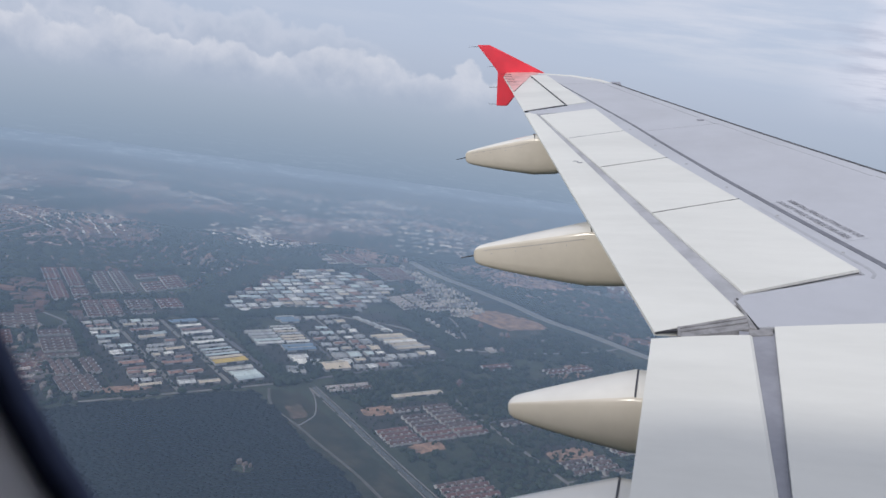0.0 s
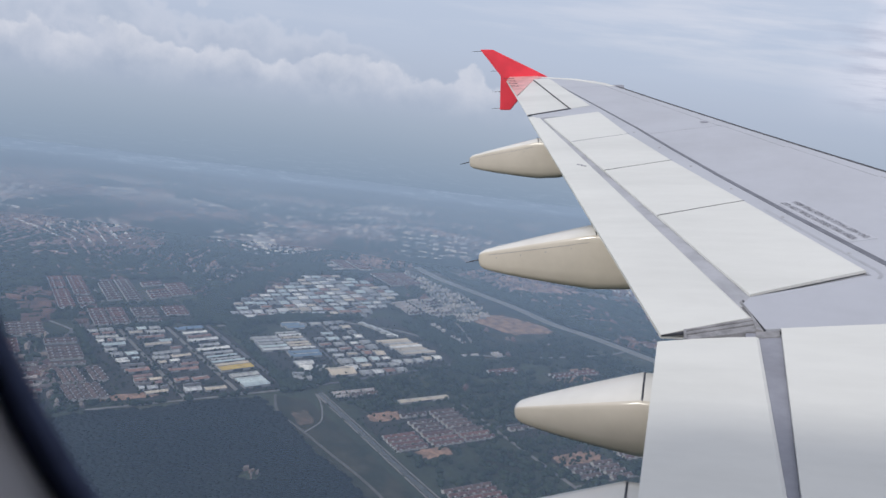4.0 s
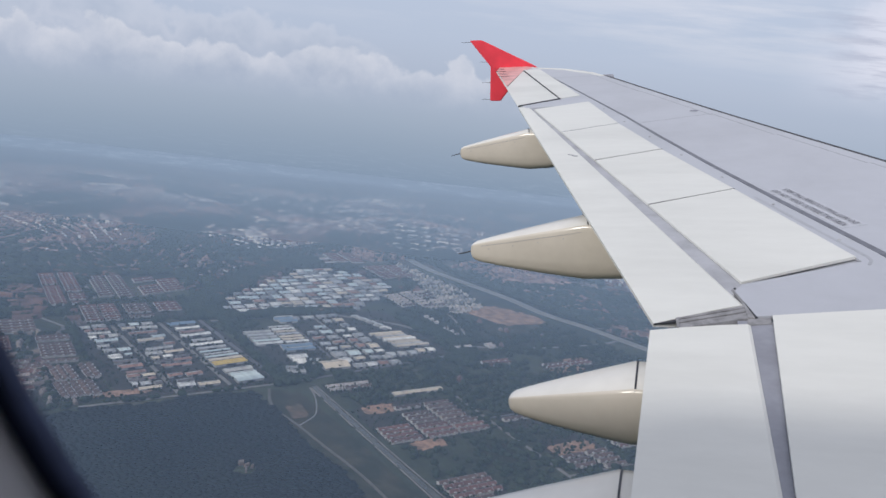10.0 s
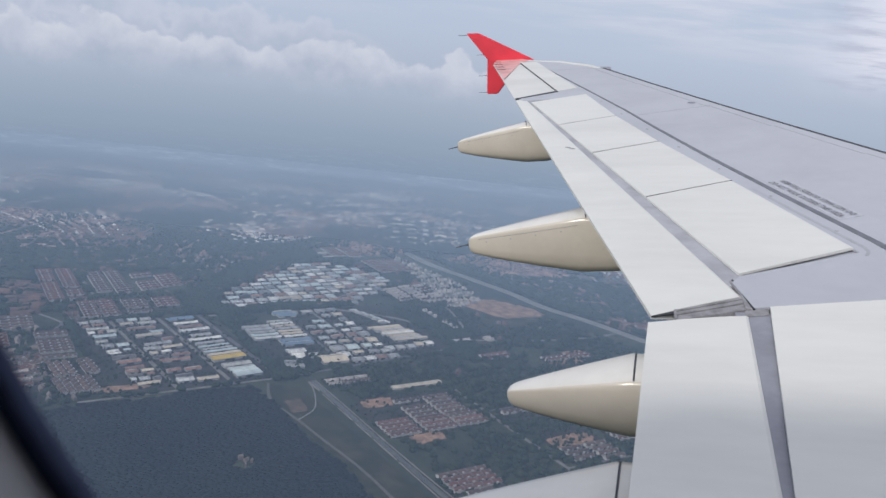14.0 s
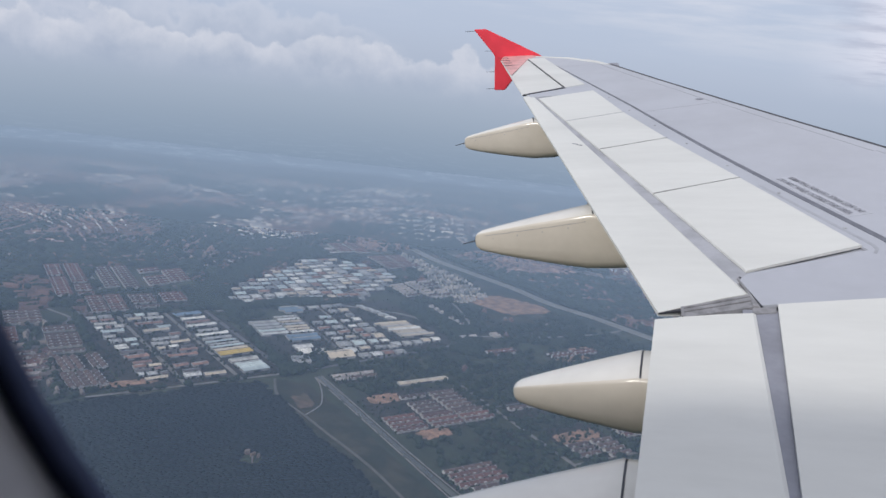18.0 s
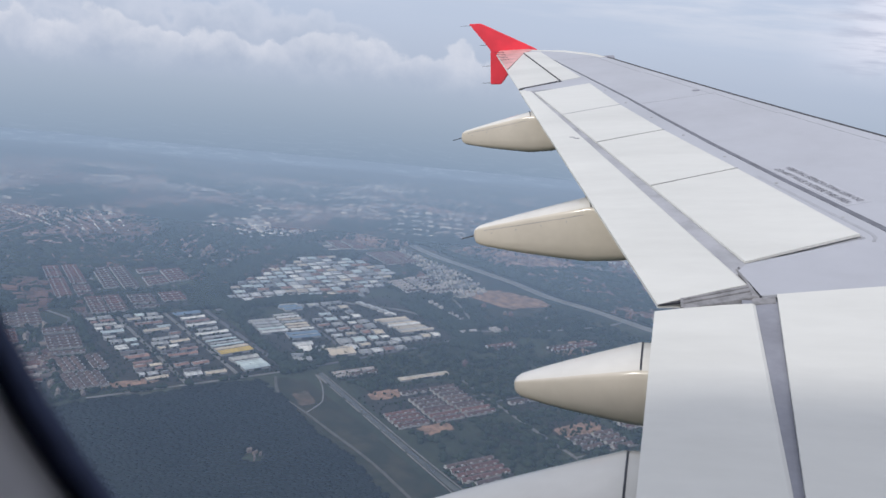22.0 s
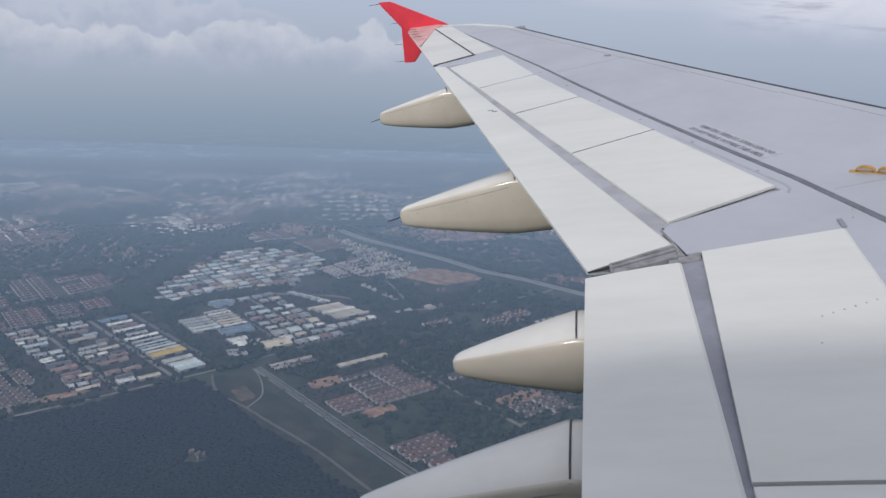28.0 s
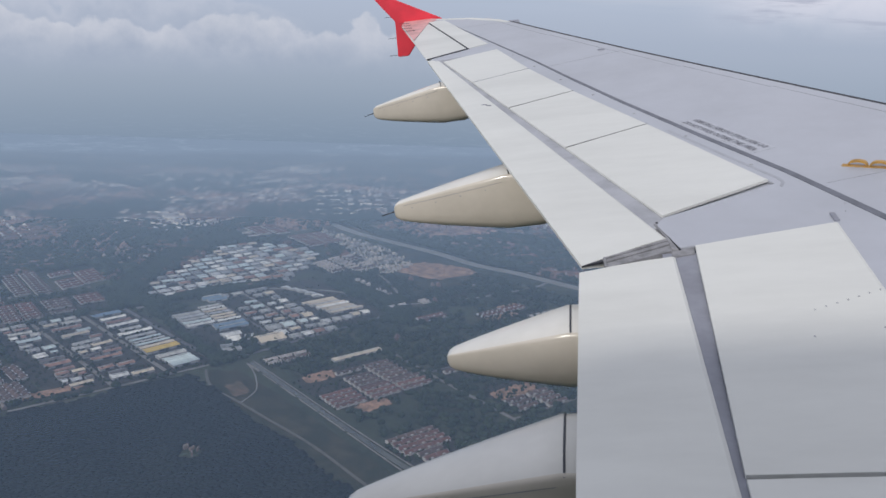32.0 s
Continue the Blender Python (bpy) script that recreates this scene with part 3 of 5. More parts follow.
for k in range(2):
    bm = bmesh.new()
    last = None
    for s in range(13):
        a = math.pi * s / 12
        along = 0.07 + k * 0.14 + 0.062 * -math.cos(a)
        x, y = -5.26 + along * 0.9, 7.72 - along * 0.42
        up = 0.010 + 0.030 * math.sin(a)
        now = [bm.verts.new((x + dx, y + dy, zp(x, y) + up + dz)) for dx, dy, dz in ((-0.01, -0.02, 0.008), (0.01, 0.02, 0.008), (0.01, 0.02, -0.008), (-0.01, -0.02, -0.008))]
        if last:
            for q in range(4):
                bm.faces.new((last[q], last[(q + 1) % 4], now[(q + 1) % 4], now[q]))
        else:
            bm.faces.new(now)
        last = now
    bm.faces.new(last)
    part("arch", bm, YELLOW, bracket)

# panel seams on the upper skin: along the leading edge, across the box, and round the access panels
for y0, y1 in zip(STATIONS, STATIONS[1:]):
    part("skin_seam", plate([(le(y0)[0] - 0.17, y0), (le(y1)[0] - 0.14, y1), (le(y1)[0] - 0.15, y1), (le(y0)[0] - 0.182, y0)], 0.003, 0.004, 0), SEAM, wing)
for y in (5.2, 7.4, 11.9):
    a, c = lerp(joint(y), le(y + 0.5), 0.04), lerp(joint(y), le(y + 0.5), 0.92)
    part("skin_seam", plate([(a[0], a[1]), (c[0], c[1]), (c[0], c[1] + 0.005), (a[0], a[1] + 0.006)], 0.002, 0.003, 0), SEAM, wing)
for k in range(7):
    y = 7.9 + k * 0.82
    x = (joint(y)[0] + hinge(y)[0]) / 2 - 0.01
    bm = bmesh.new()
    bmesh.ops.create_cone(bm, cap_ends=True, segments=10, radius1=0.016, radius2=0.012, depth=0.008, matrix=Matrix.Translation((x, y, zp(x, y) + 0.003)))
    part("fastener", bm, LINE, wing)
for k in range(6):
    x, y = -3.35 - 0.12 * k * 0.5, 7.35 + 0.12 * k
    part("stencil_bar", plate([(x, y), (x - 0.03, y + 0.06), (x - 0.05, y + 0.05), (x - 0.02, y - 0.01)], 0.003, 0.003, 0), LINE, wing)

# ---- fuselage and cabin ----
fuselage = thing("fuselage", AIR, "white painted airliner fuselage shell with a window opening", "fuselage")
FZ, FR = 1.75, 1.98
bm = bmesh.new()
xs = [-14, -11, -9, -8.1, -6.2, -5, -2, 2]
ring = 64
grid = [[bm.verts.new((x, FR * math.cos(a * math.tau / ring), FZ + FR * math.sin(a * math.tau / ring))) for a in range(ring)] for x in xs]
for i in range(len(xs) - 1):
    for a in range(ring):
        mid = FZ + FR * math.sin((a + 0.5) * math.tau / ring)
        side = math.cos((a + 0.5) * math.tau / ring)
        if xs[i] == -8.1 and side > 0 and 1.6 < mid < 2.85:
            continue
        bm.faces.new((grid[i][a], grid[i + 1][a], grid[i + 1][(a + 1) % ring], grid[i][(a + 1) % ring])).smooth = True
bm.faces.new(grid[0])
bm.faces.new(grid[-1])
part("fuselage_skin", bm, WHITE, fuselage)

WX, WZ, WY, HW, HH = -7.12, 2.27, 1.76, 0.1851, 0.25
PITCH = 0.53


def superoval(w, h, n=64, e=2.3):
    pts = []
    for k in range(n):
        a = k * math.tau / n
        c, s = math.cos(a), math.sin(a)
        pts.append((WX + w * math.copysign(abs(c) ** (2 / e), c), WZ + h * math.copysign(abs(s) ** (2 / e), s)))
    return pts


def ring_mesh(inner, outer, y0, y1, bulge=0.0):
    bm = bmesh.new()
    loops = []
    for pts, y in ((inner, y1), (inner, y0), (outer, y0 - bulge), (outer, y1)):
        loops.append([bm.verts.new((x, y, z)) for x, z in pts])
    n = len(inner)
    for a, b in zip(loops, loops[1:] + loops[:1]):
        for i in range(n):
            bm.faces.new((a[i], a[(i + 1) % n], b[(i + 1) % n], b[i])).smooth = True
    return bm


wall = thing("wall_cabin", AIR, "pale plastic cabin side lining round the window", "wall", kind="structure")
# the two outer windows are unseen, added to let more daylight into the cabin
for k in (-1, 0, 1):
    place = AIR @ Matrix.Translation((k * PITCH, 0, 0))
    window = thing("window_%d" % (k + 2), place, "rounded cabin window with a dark gasket", "window", kind="structure")
    part("gasket", ring_mesh(superoval(HW, HH), superoval(HW + 0.005, HH + 0.005), WY - 0.008, WY), GASKET, window, "dark rubber gasket")
    far = []
    for x, z in superoval(1, 1):
        s = 1.0 / max(abs(x - WX), abs(z - WZ), 1e-6)
        far.append((WX + (x - WX) * s * PITCH / 2, WZ + (z - WZ) * s * 0.74))
    funnel = bmesh.new()
    loops = [[funnel.verts.new((x, y, z)) for x, z in superoval(HW + g, HH + g)] for g, y in ((0.005, WY), (0.005, WY - 0.008), (0.011, WY - 0.022), (0.026, WY - 0.05), (0.056, WY - 0.10))]
    for a, c in zip(loops, loops[1:]):
        for q in range(len(a)):
            funnel.faces.new((a[q], a[(q + 1) % len(a)], c[(q + 1) % len(c)], c[q])).smooth = True
    part("window_reveal", funnel, LINING, window, "moulded plastic window reveal")
    panel = part("side_lining", ring_mesh(superoval(HW + 0.056, HH + 0.056), far, WY - 0.10, WY + 0.02), LINING, wall)
    panel.location.x = k * PITCH
for name, lo, hi in (("side_lining", (-8.65, 1.66, 1.45), (WX - 1.5 * PITCH, 1.78, 3.0)), ("side_lining", (WX + 1.5 * PITCH, 1.66, 1.45), (-5.65, 1.78, 3.0))):
    bm = bmesh.new()
    bmesh.ops.create_cube(bm, size=1, matrix=Matrix.Translation([(a + b) / 2 for a, b in zip(lo, hi)]) @ Matrix.Diagonal([b - a for a, b in zip(lo, hi)] + [1]))
    part(name, bm, LINING, wall)
for name, lo, hi in (("cabin_ceiling", (-8.65, 0.2, 2.93), (-5.65, 1.76, 2.96)), ("cabin_floor", (-8.65, 0.2, 1.45), (-5.65, 1.76, 1.48)), ("cabin_partition", (-8.65, 0.17, 1.45), (-5.65, 0.2, 2.96)),
                     ("cabin_end", (-8.68, 0.17, 1.45), (-8.65, 1.76, 2.96)), ("cabin_end", (-5.65, 0.17, 1.45), (-5.62, 1.76, 2.96))):
    bm = bmesh.new()
    bmesh.ops.create_cube(bm, size=1, matrix=Matrix.Translation([(a + b) / 2 for a, b in zip(lo, hi)]) @ Matrix.Diagonal([b - a for a, b in zip(lo, hi)] + [1]))
    part(name, bm, LINING, wall)

# ---- the land below ----
GZ = -701.0
TURN = radians(-43)
CU, SU = math.cos(TURN), math.sin(TURN)


def G(u, v):
    """Plan of the land: u along the canal, v away from it, in metres."""
    return (-617.4 + u * CU - v * SU, 1547.1 + u * SU + v * CU)


def spot(u, v, turn=0.0, z=0.0):
    x, y = G(u, v)
    return pose(x, y, GZ + z, 0, 0, math.degrees(TURN) + turn)


def land_material():
    m = bpy.data.materials.new("land")
    m.use_nodes = True
    n = Nodes(m.node_tree)
    place = n.add("ShaderNodeTexCoord").outputs["Object"]
    woods = n.smooth(n.noise(place, 0.0022, 6.0, 0.6), 0.40, 0.60)
    fields = n.smooth(n.noise(place, 0.006, 5.0, 0.55), 0.52, 0.66)
    bare = n.smooth(n.noise(place, 0.0075, 6.0, 0.62), 0.55, 0.68)
    fine = n.noise(place, 0.09, 5.0, 0.7)
    # past the built land, roofs and gardens too far off to part
    s = n.add("ShaderNodeSeparateXYZ", None, Vector=place)
    away = n.smooth(n.math("ADD", n.math("MULTIPLY", s.outputs[0], -0.26), n.math("MULTIPLY", s.outputs[1], 0.93)), 2700.0, 3500.0)
    cells = n.add("ShaderNodeTexVoronoi", None, Vector=place, Scale=0.034).outputs[1]
    wide = n.add("ShaderNodeTexVoronoi", None, Vector=place, Scale=0.0105).outputs[1]
    lots = n.math("MULTIPLY_ADD", n.add("ShaderNodeSeparateColor", None, Color=cells).outputs[0], 0.5)
    n.tree.links.new(n.math("MULTIPLY", n.add("ShaderNodeSeparateColor", None, Color=wide).outputs[0], 0.5), lots.node.inputs[2])
    roofs = n.ramp(lots, [(0.1, (0.02, 0.03, 0.025, 1)), (0.4, (0.05, 0.055, 0.045, 1)), (0.48, (0.34, 0.2, 0.16, 1)), (0.62, (0.45, 0.34, 0.29, 1)), (0.74, (0.75, 0.72, 0.7, 1)), (0.86, (0.88, 0.87, 0.85, 1))])
    town = n.math("MULTIPLY", n.smooth(n.noise(place, 0.0034, 4.0, 0.6), 0.44, 0.54), away)
    col = n.mix(woods, (0.026, 0.038, 0.03, 1), (0.055, 0.066, 0.046, 1))
    col = n.mix(n.math("MULTIPLY", fields, 0.35), col, (0.085, 0.10, 0.06, 1))
    col = n.mix(n.math("MULTIPLY", bare, 0.3), col, (0.18, 0.135, 0.115, 1))
    col = n.mix(town, col, roofs)
    col = n.mix(0.7, col, n.ramp(fine, [(0.3, (0.4, 0.4, 0.4, 1)), (0.7, (1.3, 1.3, 1.3, 1))]), "MULTIPLY")
    p = n.add("ShaderNodeBsdfPrincipled", None, Base_Color=col, Roughness=0.9)
    p.inputs["Specular IOR Level"].default_value = 0.15
    n.add("ShaderNodeOutputMaterial", None, Surface=p.outputs[0])
    return m


LAND = land_material()
GRASS = material("rough_grass", (0.034, 0.042, 0.029), 0.9, spots=(0.072, 0.068, 0.048), scale=0.022, grain=0.5, grain_scale=0.15, spec=0.15)
EARTH = material("bare_earth", (0.42, 0.26, 0.185), 0.9, spots=(0.15, 0.115, 0.085), scale=0.04, grain=0.4, grain_scale=0.12, spec=0.15)
YARD = material("estate_ground", (0.065, 0.062, 0.058), 0.9, spots=(0.03, 0.037, 0.03), scale=0.04, grain=0.5, grain_scale=0.2, spec=0.15)
TAR = material("asphalt", (0.10, 0.10, 0.105), 0.85, spots=(0.15, 0.14, 0.13), scale=0.05, grain=0.3, grain_scale=0.3)
GRAVEL = material("pale_track", (0.22, 0.205, 0.185), 0.9, spots=(0.13, 0.125, 0.11), scale=0.05, grain=0.3, grain_scale=0.3)
RIVER = material("river_water", (0.20, 0.195, 0.175), 0.35, spots=(0.15, 0.15, 0.135), scale=0.01)
CANAL = material("canal_water", (0.03, 0.036, 0.034), 0.2, spots=(0.07, 0.075, 0.06), scale=0.02)
CROWN = material("foliage", (0.021, 0.034, 0.023), 0.85, spots=(0.034, 0.048, 0.028), scale=0.03, island=0.35, spec=0.15)
PALM = material("plantation_foliage", (0.014, 0.020, 0.021), 0.9, spots=(0.02, 0.026, 0.025), scale=0.006, island=0.05, spec=0.05)
PLASTER = material("white_plaster", (0.44, 0.425, 0.41), 0.8, amount=0.12, scale=0.2, vary=0.3)
SHED = material("shed_wall", (0.36, 0.36, 0.355), 0.7, amount=0.1, scale=0.1, vary=0.4)
TILE = material("red_roof_tile", (0.18, 0.075, 0.062), 0.8, spots=(0.10, 0.055, 0.05), scale=0.15, grain=0.4, grain_scale=0.8, vary=0.6)
BROWN = material("brown_roof_tile", (0.12, 0.075, 0.066), 0.8, spots=(0.07, 0.052, 0.05), scale=0.15, grain=0.4, grain_scale=0.8, vary=0.6)
ROOF_WHITE = material("white_metal_roof", (0.86, 0.86, 0.84), 0.5, amount=0.2, scale=0.06, vary=0.75, stretch=(0.15, 1.5, 1))
ROOF_PALE = material("pale_roof_sheet", (0.62, 0.58, 0.55), 0.7, spots=(0.34, 0.27, 0.24), scale=0.12, grain=0.4, grain_scale=0.6, vary=0.6)
ROOF_GREY = material("grey_metal_roof", (0.45, 0.46, 0.46), 0.5, amount=0.2, scale=0.06, vary=0.9, stretch=(0.15, 1.5, 1))
ROOF_BLUE = material("blue_metal_roof", (0.17, 0.26, 0.36), 0.5, amount=0.12, scale=0.06, vary=0.4, stretch=(0.15, 1.5, 1))
ROOF_AQUA = material("pale_aqua_metal_roof", (0.58, 0.67, 0.68), 0.5, amount=0.12, scale=0.06, vary=0.4, stretch=(0.15, 1.5, 1))
ROOF_TAN = material("tan_metal_roof", (0.64, 0.55, 0.43), 0.55, amount=0.12, scale=0.06, vary=0.4, stretch=(0.15, 1.5, 1))
ROOF_RUST = material("rusty_metal_roof", (0.34, 0.20, 0.16), 0.7, amount=0.2, scale=0.08, vary=0.4, stretch=(0.15, 1.5, 1))
ROOF_DARK = material("dark_metal_roof", (0.13, 0.12, 0.12), 0.6, amount=0.2, scale=0.08, vary=0.5, stretch=(0.15, 1.5, 1))
DUST = material("dusty_track", (0.115, 0.105, 0.09), 0.9, spots=(0.075, 0.075, 0.062), scale=0.05, grain=0.3, grain_scale=0.3)
SCRUB = material("reddish_scrub", (0.15, 0.105, 0.08), 0.9, spots=(0.06, 0.062, 0.046), scale=0.035, grain=0.4, grain_scale=0.15, spec=0.15)
ROOF_YELLOW = material("yellow_metal_roof", (0.60, 0.42, 0.10), 0.55, amount=0.12, scale=0.06, stretch=(0.15, 1.5, 1))
FAR_MIX = material("distant_roofs", (0.22, 0.19, 0.175), 0.7, spots=(0.11, 0.08, 0.07), scale=0.006, island=0.9)
FAR_RED = material("distant_red_roofs", (0.155, 0.09, 0.076), 0.8, spots=(0.10, 0.07, 0.063), scale=0.006, island=0.7)
FAR_CLAY = material("far_clay_roofs", (0.32, 0.205, 0.175), 0.8, spots=(0.24, 0.17, 0.15), scale=0.006, island=0.7)
FAR_WHITE = material("white_house_walls", (0.5, 0.49, 0.48), 0.7, spots=(0.26, 0.24, 0.225), scale=0.03, island=1.0)
FAR_PALE = material("far_pale_roofs", (0.66, 0.65, 0.64), 0.7, spots=(0.38, 0.29, 0.26), scale=0.004, island=1.0)
GLASSY = material("dark_glazing", (0.05, 0.06, 0.07), 0.3, amount=0.1, scale=0.1)

ground = tagged(new("ground", mesh_of("ground", [(-60000, -30000, GZ), (60000, -30000, GZ), (60000, 60000, GZ), (-60000, 60000, GZ)], [(0, 1, 2, 3)], LAND)),
                "dark green wooded lowland reaching into the haze", "ground", kind="structure")


def ribbon(name, points, width, mat, z, label, category, kind="structure"):
    """A flat strip with thickness along a line of plan points."""
    verts, faces = [], []
    pts = [Vector((*G(u, v), 0)) for u, v in points]
    for k, p in enumerate(pts):
        d = (pts[min(k + 1, len(pts) - 1)] - pts[max(k - 1, 0)]).normalized()
        s = Vector((-d.y, d.x, 0)) * width / 2
        for q, zz in ((p + s, z), (p - s, z), (p - s, z - 0.8), (p + s, z - 0.8)):
            verts.append((q.x, q.y, GZ + zz))
    for k in range(len(pts) - 1):
        a, b = 4 * k, 4 * k + 4
        for i in range(4):
            faces.append((a + i, a + (i + 1) % 4, b + (i + 1) % 4, b + i))
    return tagged(new(name, mesh_of(name, verts, faces, mat)), label, category, kind=kind)


def curve_line(points, n=8):
    out = []
    for k in range(len(points) - 1):
        p = [Vector(points[min(max(k + i, 0), len(points) - 1)]) for i in (-1, 0, 1, 2)]
        for i in range(n):
            t = i / n
            q = 0.5 * (2 * p[1] + (p[2] - p[0]) * t + (2 * p[0] - 5 * p[1] + 4 * p[2] - p[3]) * t * t + (3 * p[1] - p[0] - 3 * p[2] + p[3]) * t ** 3)
            out.append((q.x, q.y))
    return out + [points[-1]]


def patch(name, u0, u1, v0, v1, mat, z, label, category, rough=0.12, skew=0.0, seed=0):
    """A piece of open ground with an uneven edge."""
    rnd = random.Random(seed)
    n = 40
    ph = [rnd.random() * 6 for _ in range(4)]
    verts = []
    cu, cv, hu, hv = (u0 + u1) / 2, (v0 + v1) / 2, (u1 - u0) / 2, (v1 - v0) / 2
    for k in range(n):
        a = k * math.tau / n
        c, s = math.cos(a), math.sin(a)
        e = 0.35 if rough < 0.2 else 0.6
        w = 1 - rough * (0.5 + 0.5 * math.sin(3 * a + ph[0]) * math.sin(5 * a + ph[1]) + 0.3 * math.sin(9 * a + ph[2]))
        du, dv = hu * math.copysign(abs(c) ** e, c) * w, hv * math.copysign(abs(s) ** e, s) * w
        verts.append((*G(cu + du, cv + dv - skew * du), GZ + z))
    m = len(verts)
    low = [(x, y, zz - 1) for x, y, zz in verts]
    faces = [tuple(range(m))] + [(k, m + k, m + (k + 1) % m, (k + 1) % m) for k in range(m)]
    return tagged(new(name, mesh_of(name, verts + low, faces, mat)), label, category, kind="structure")


river = ribbon("river", curve_line([(-2900, 1500), (-2500, 1330), (-2283, 1154), (-1985, 997), (-1850, 991), (-1700, 1150), (-1600, 1330), (-1512, 1372), (-1410, 1215), (-1355, 1012), (-1242, 870), (-1149, 843),
               (-974, 841), (-769, 881), (-582, 918), (-417, 932), (-258, 982), (-60, 1024), (150, 1070), (500, 1120), (900, 1200), (1500, 1230)]),
               34, RIVER, 1.0, "brown river winding past the housing", "river")
ribbon("canal", [(-64, -4), (158, 0), (330, 4), (640, 18), (1000, 32)], 12, CANAL, 1.4, "dark straight drainage canal between two tracks", "canal")
ribbon("canal_track", [(-60, -13), (-8, -11)], 5, GRAVEL, 1.8, "pale gravel track along the canal", "road")
for u0, u1 in ((10, 70), (84, 150), (162, 232), (240, 330), (338, 520), (530, 1000)):
    ribbon("canal_track", [(u, -13 + 0.024 * (u + 60)) for u in (u0, (u0 + u1) / 2, u1)], 2.8, GRAVEL, 1.8, "pale gravel track broken by overhanging trees", "road")
ribbon("canal_road", curve_line([(-66, 4), (105, 9), (306, 14), (473, 22), (643, 33), (1000, 50)]), 2.8, GRAVEL, 1.75, "pale service road along the canal bank", "road")
ribbon("field_track", curve_line([(-80, -100), (-20, -120), (34, -124), (112, -109), (200, -98), (340, -79), (500, -73), (620, -68), (1000, -55)]), 6, DUST, 1.7, "pale track along the edge of the plantation", "road")
ribbon("field_track", curve_line([(-62, -14), (-20, -20), (30, -36), (75, -58), (100, -88), (112, -107)], 6), 3, GRAVEL, 1.72, "pale curved track through scrub", "road")
patch("grass_strip", -85, 1000, -108, -16, GRASS, 0.9, "rough grass strip between plantation and canal", "grass", 0.06, -0.04, seed=2)
ROADS = (([(60, 285), (230, 284), (500, 288), (1000, 300)], 8), ([(150, 590), (473, 590), (662, 606), (1000, 630)], 8), ([(690, 60), (700, 364), (690, 616), (700, 900)], 9), ([(497, 290), (560, 300), (600, 310)], 6),
         ([(-590, -445), (-540, -462), (-277, -613), (-63, -727), (100, -800)], 10), ([(-580, -338), (-100, -285)], 9), ([(-580, -222), (-105, -170)], 9), ([(-580, -118), (-100, -62)], 11), ([(-95, -480), (-100, -120), (-112, 20)], 7),
         ([(-560, -90), (-575, 120), (-545, 250), (-420, 405), (-270, 470)], 11), ([(-560, 104), (-200, 110)], 8), ([(-560, 190), (-230, 196)], 7), ([(-530, 262), (-210, 262)], 7), ([(-110, 20), (-130, 180), (-160, 400), (-215, 480)], 9),
         ([(-215, 480), (-150, 700), (-130, 900), (-140, 985)], 7), ([(-1090, 760), (-700, 655), (-460, 605), (-270, 545)], 8), ([(-700, 20), (-1000, 420)], 7), ([(-640, 100), (-860, 500)], 7), ([(-600, 250), (-800, 570)], 7),
         ([(-370, -560), (-130, -500)], 5), ([(-270, -610), (-200, -450)], 5), ([(-1500, -300), (-1100, -345), (-760, -340), (-600, -400)], 8), ([(-760, -340), (-700, -120)], 7), ([(-1900, 300), (-1400, 40), (-1100, -340)], 9),
         ([(-1330, 1060), (-900, 1300), (-300, 1320), (400, 1500)], 9), ([(-700, 930), (-640, 1400), (-760, 2000)], 8), ([(-250, 1010), (-180, 1500), (-100, 2100)], 8), ([(-1100, -720), (-590, -445)], 8), ([(200, 290), (205, 590)], 5), ([(470, 290), (478, 590)], 5))
for k, (pts, w) in enumerate(ROADS):
    ribbon("road", curve_line(pts, 6) if len(pts) > 2 else pts, w, TAR if k % 3 == 1 else GRAVEL, 1.2 + 0.02 * k, "grey surfaced road between estates", "road")

for k, (u0, u1, v0, v1, r, skew, label) in enumerate((
        (-540, -330, 685, 860, 0.16, -0.3, "orange bare earth cleared beside the river"), (-470, -325, 770, 890, 0.45, -0.3, "streaky orange earth with cleared scrub"), (62, 112, 42, 122, 0.2, 0.2, "strip of orange cleared earth"),
        (244, 290, 62, 140, 0.25, 0.1, "small rounded patch of orange earth"), (10, 84, -106, -66, 0.18, 0.1, "reddish bare earth by the track"), (-4, 26, 612, 725, 0.15, 0.0, "orange cleared building plot"),
        (120, 152, 910, 1040, 0.2, 0.0, "orange cleared building plot"), (350, 400, 318, 430, 0.15, 0.0, "tan cleared building plot"), (-160, -125, -470, -330, 0.3, 0.0, "worn orange strip at the plantation edge"),
        (-60, -20, 700, 780, 0.25, 0.0, "orange cleared earth below housing"), (560, 585, 330, 430, 0.2, 0.0, "orange cleared building plot"), (-1560, -1440, 700, 800, 0.3, 0.0, "orange cleared hillside plot"),
        (-2300, -2150, 1700, 1900, 0.3, 0.0, "pale orange quarry ground"))):
    patch("bare_ground", u0, u1, v0, v1, SCRUB if k == 4 else EARTH, 1.0 + 0.01 * k, label, "bare ground", r, skew, 3 + k)
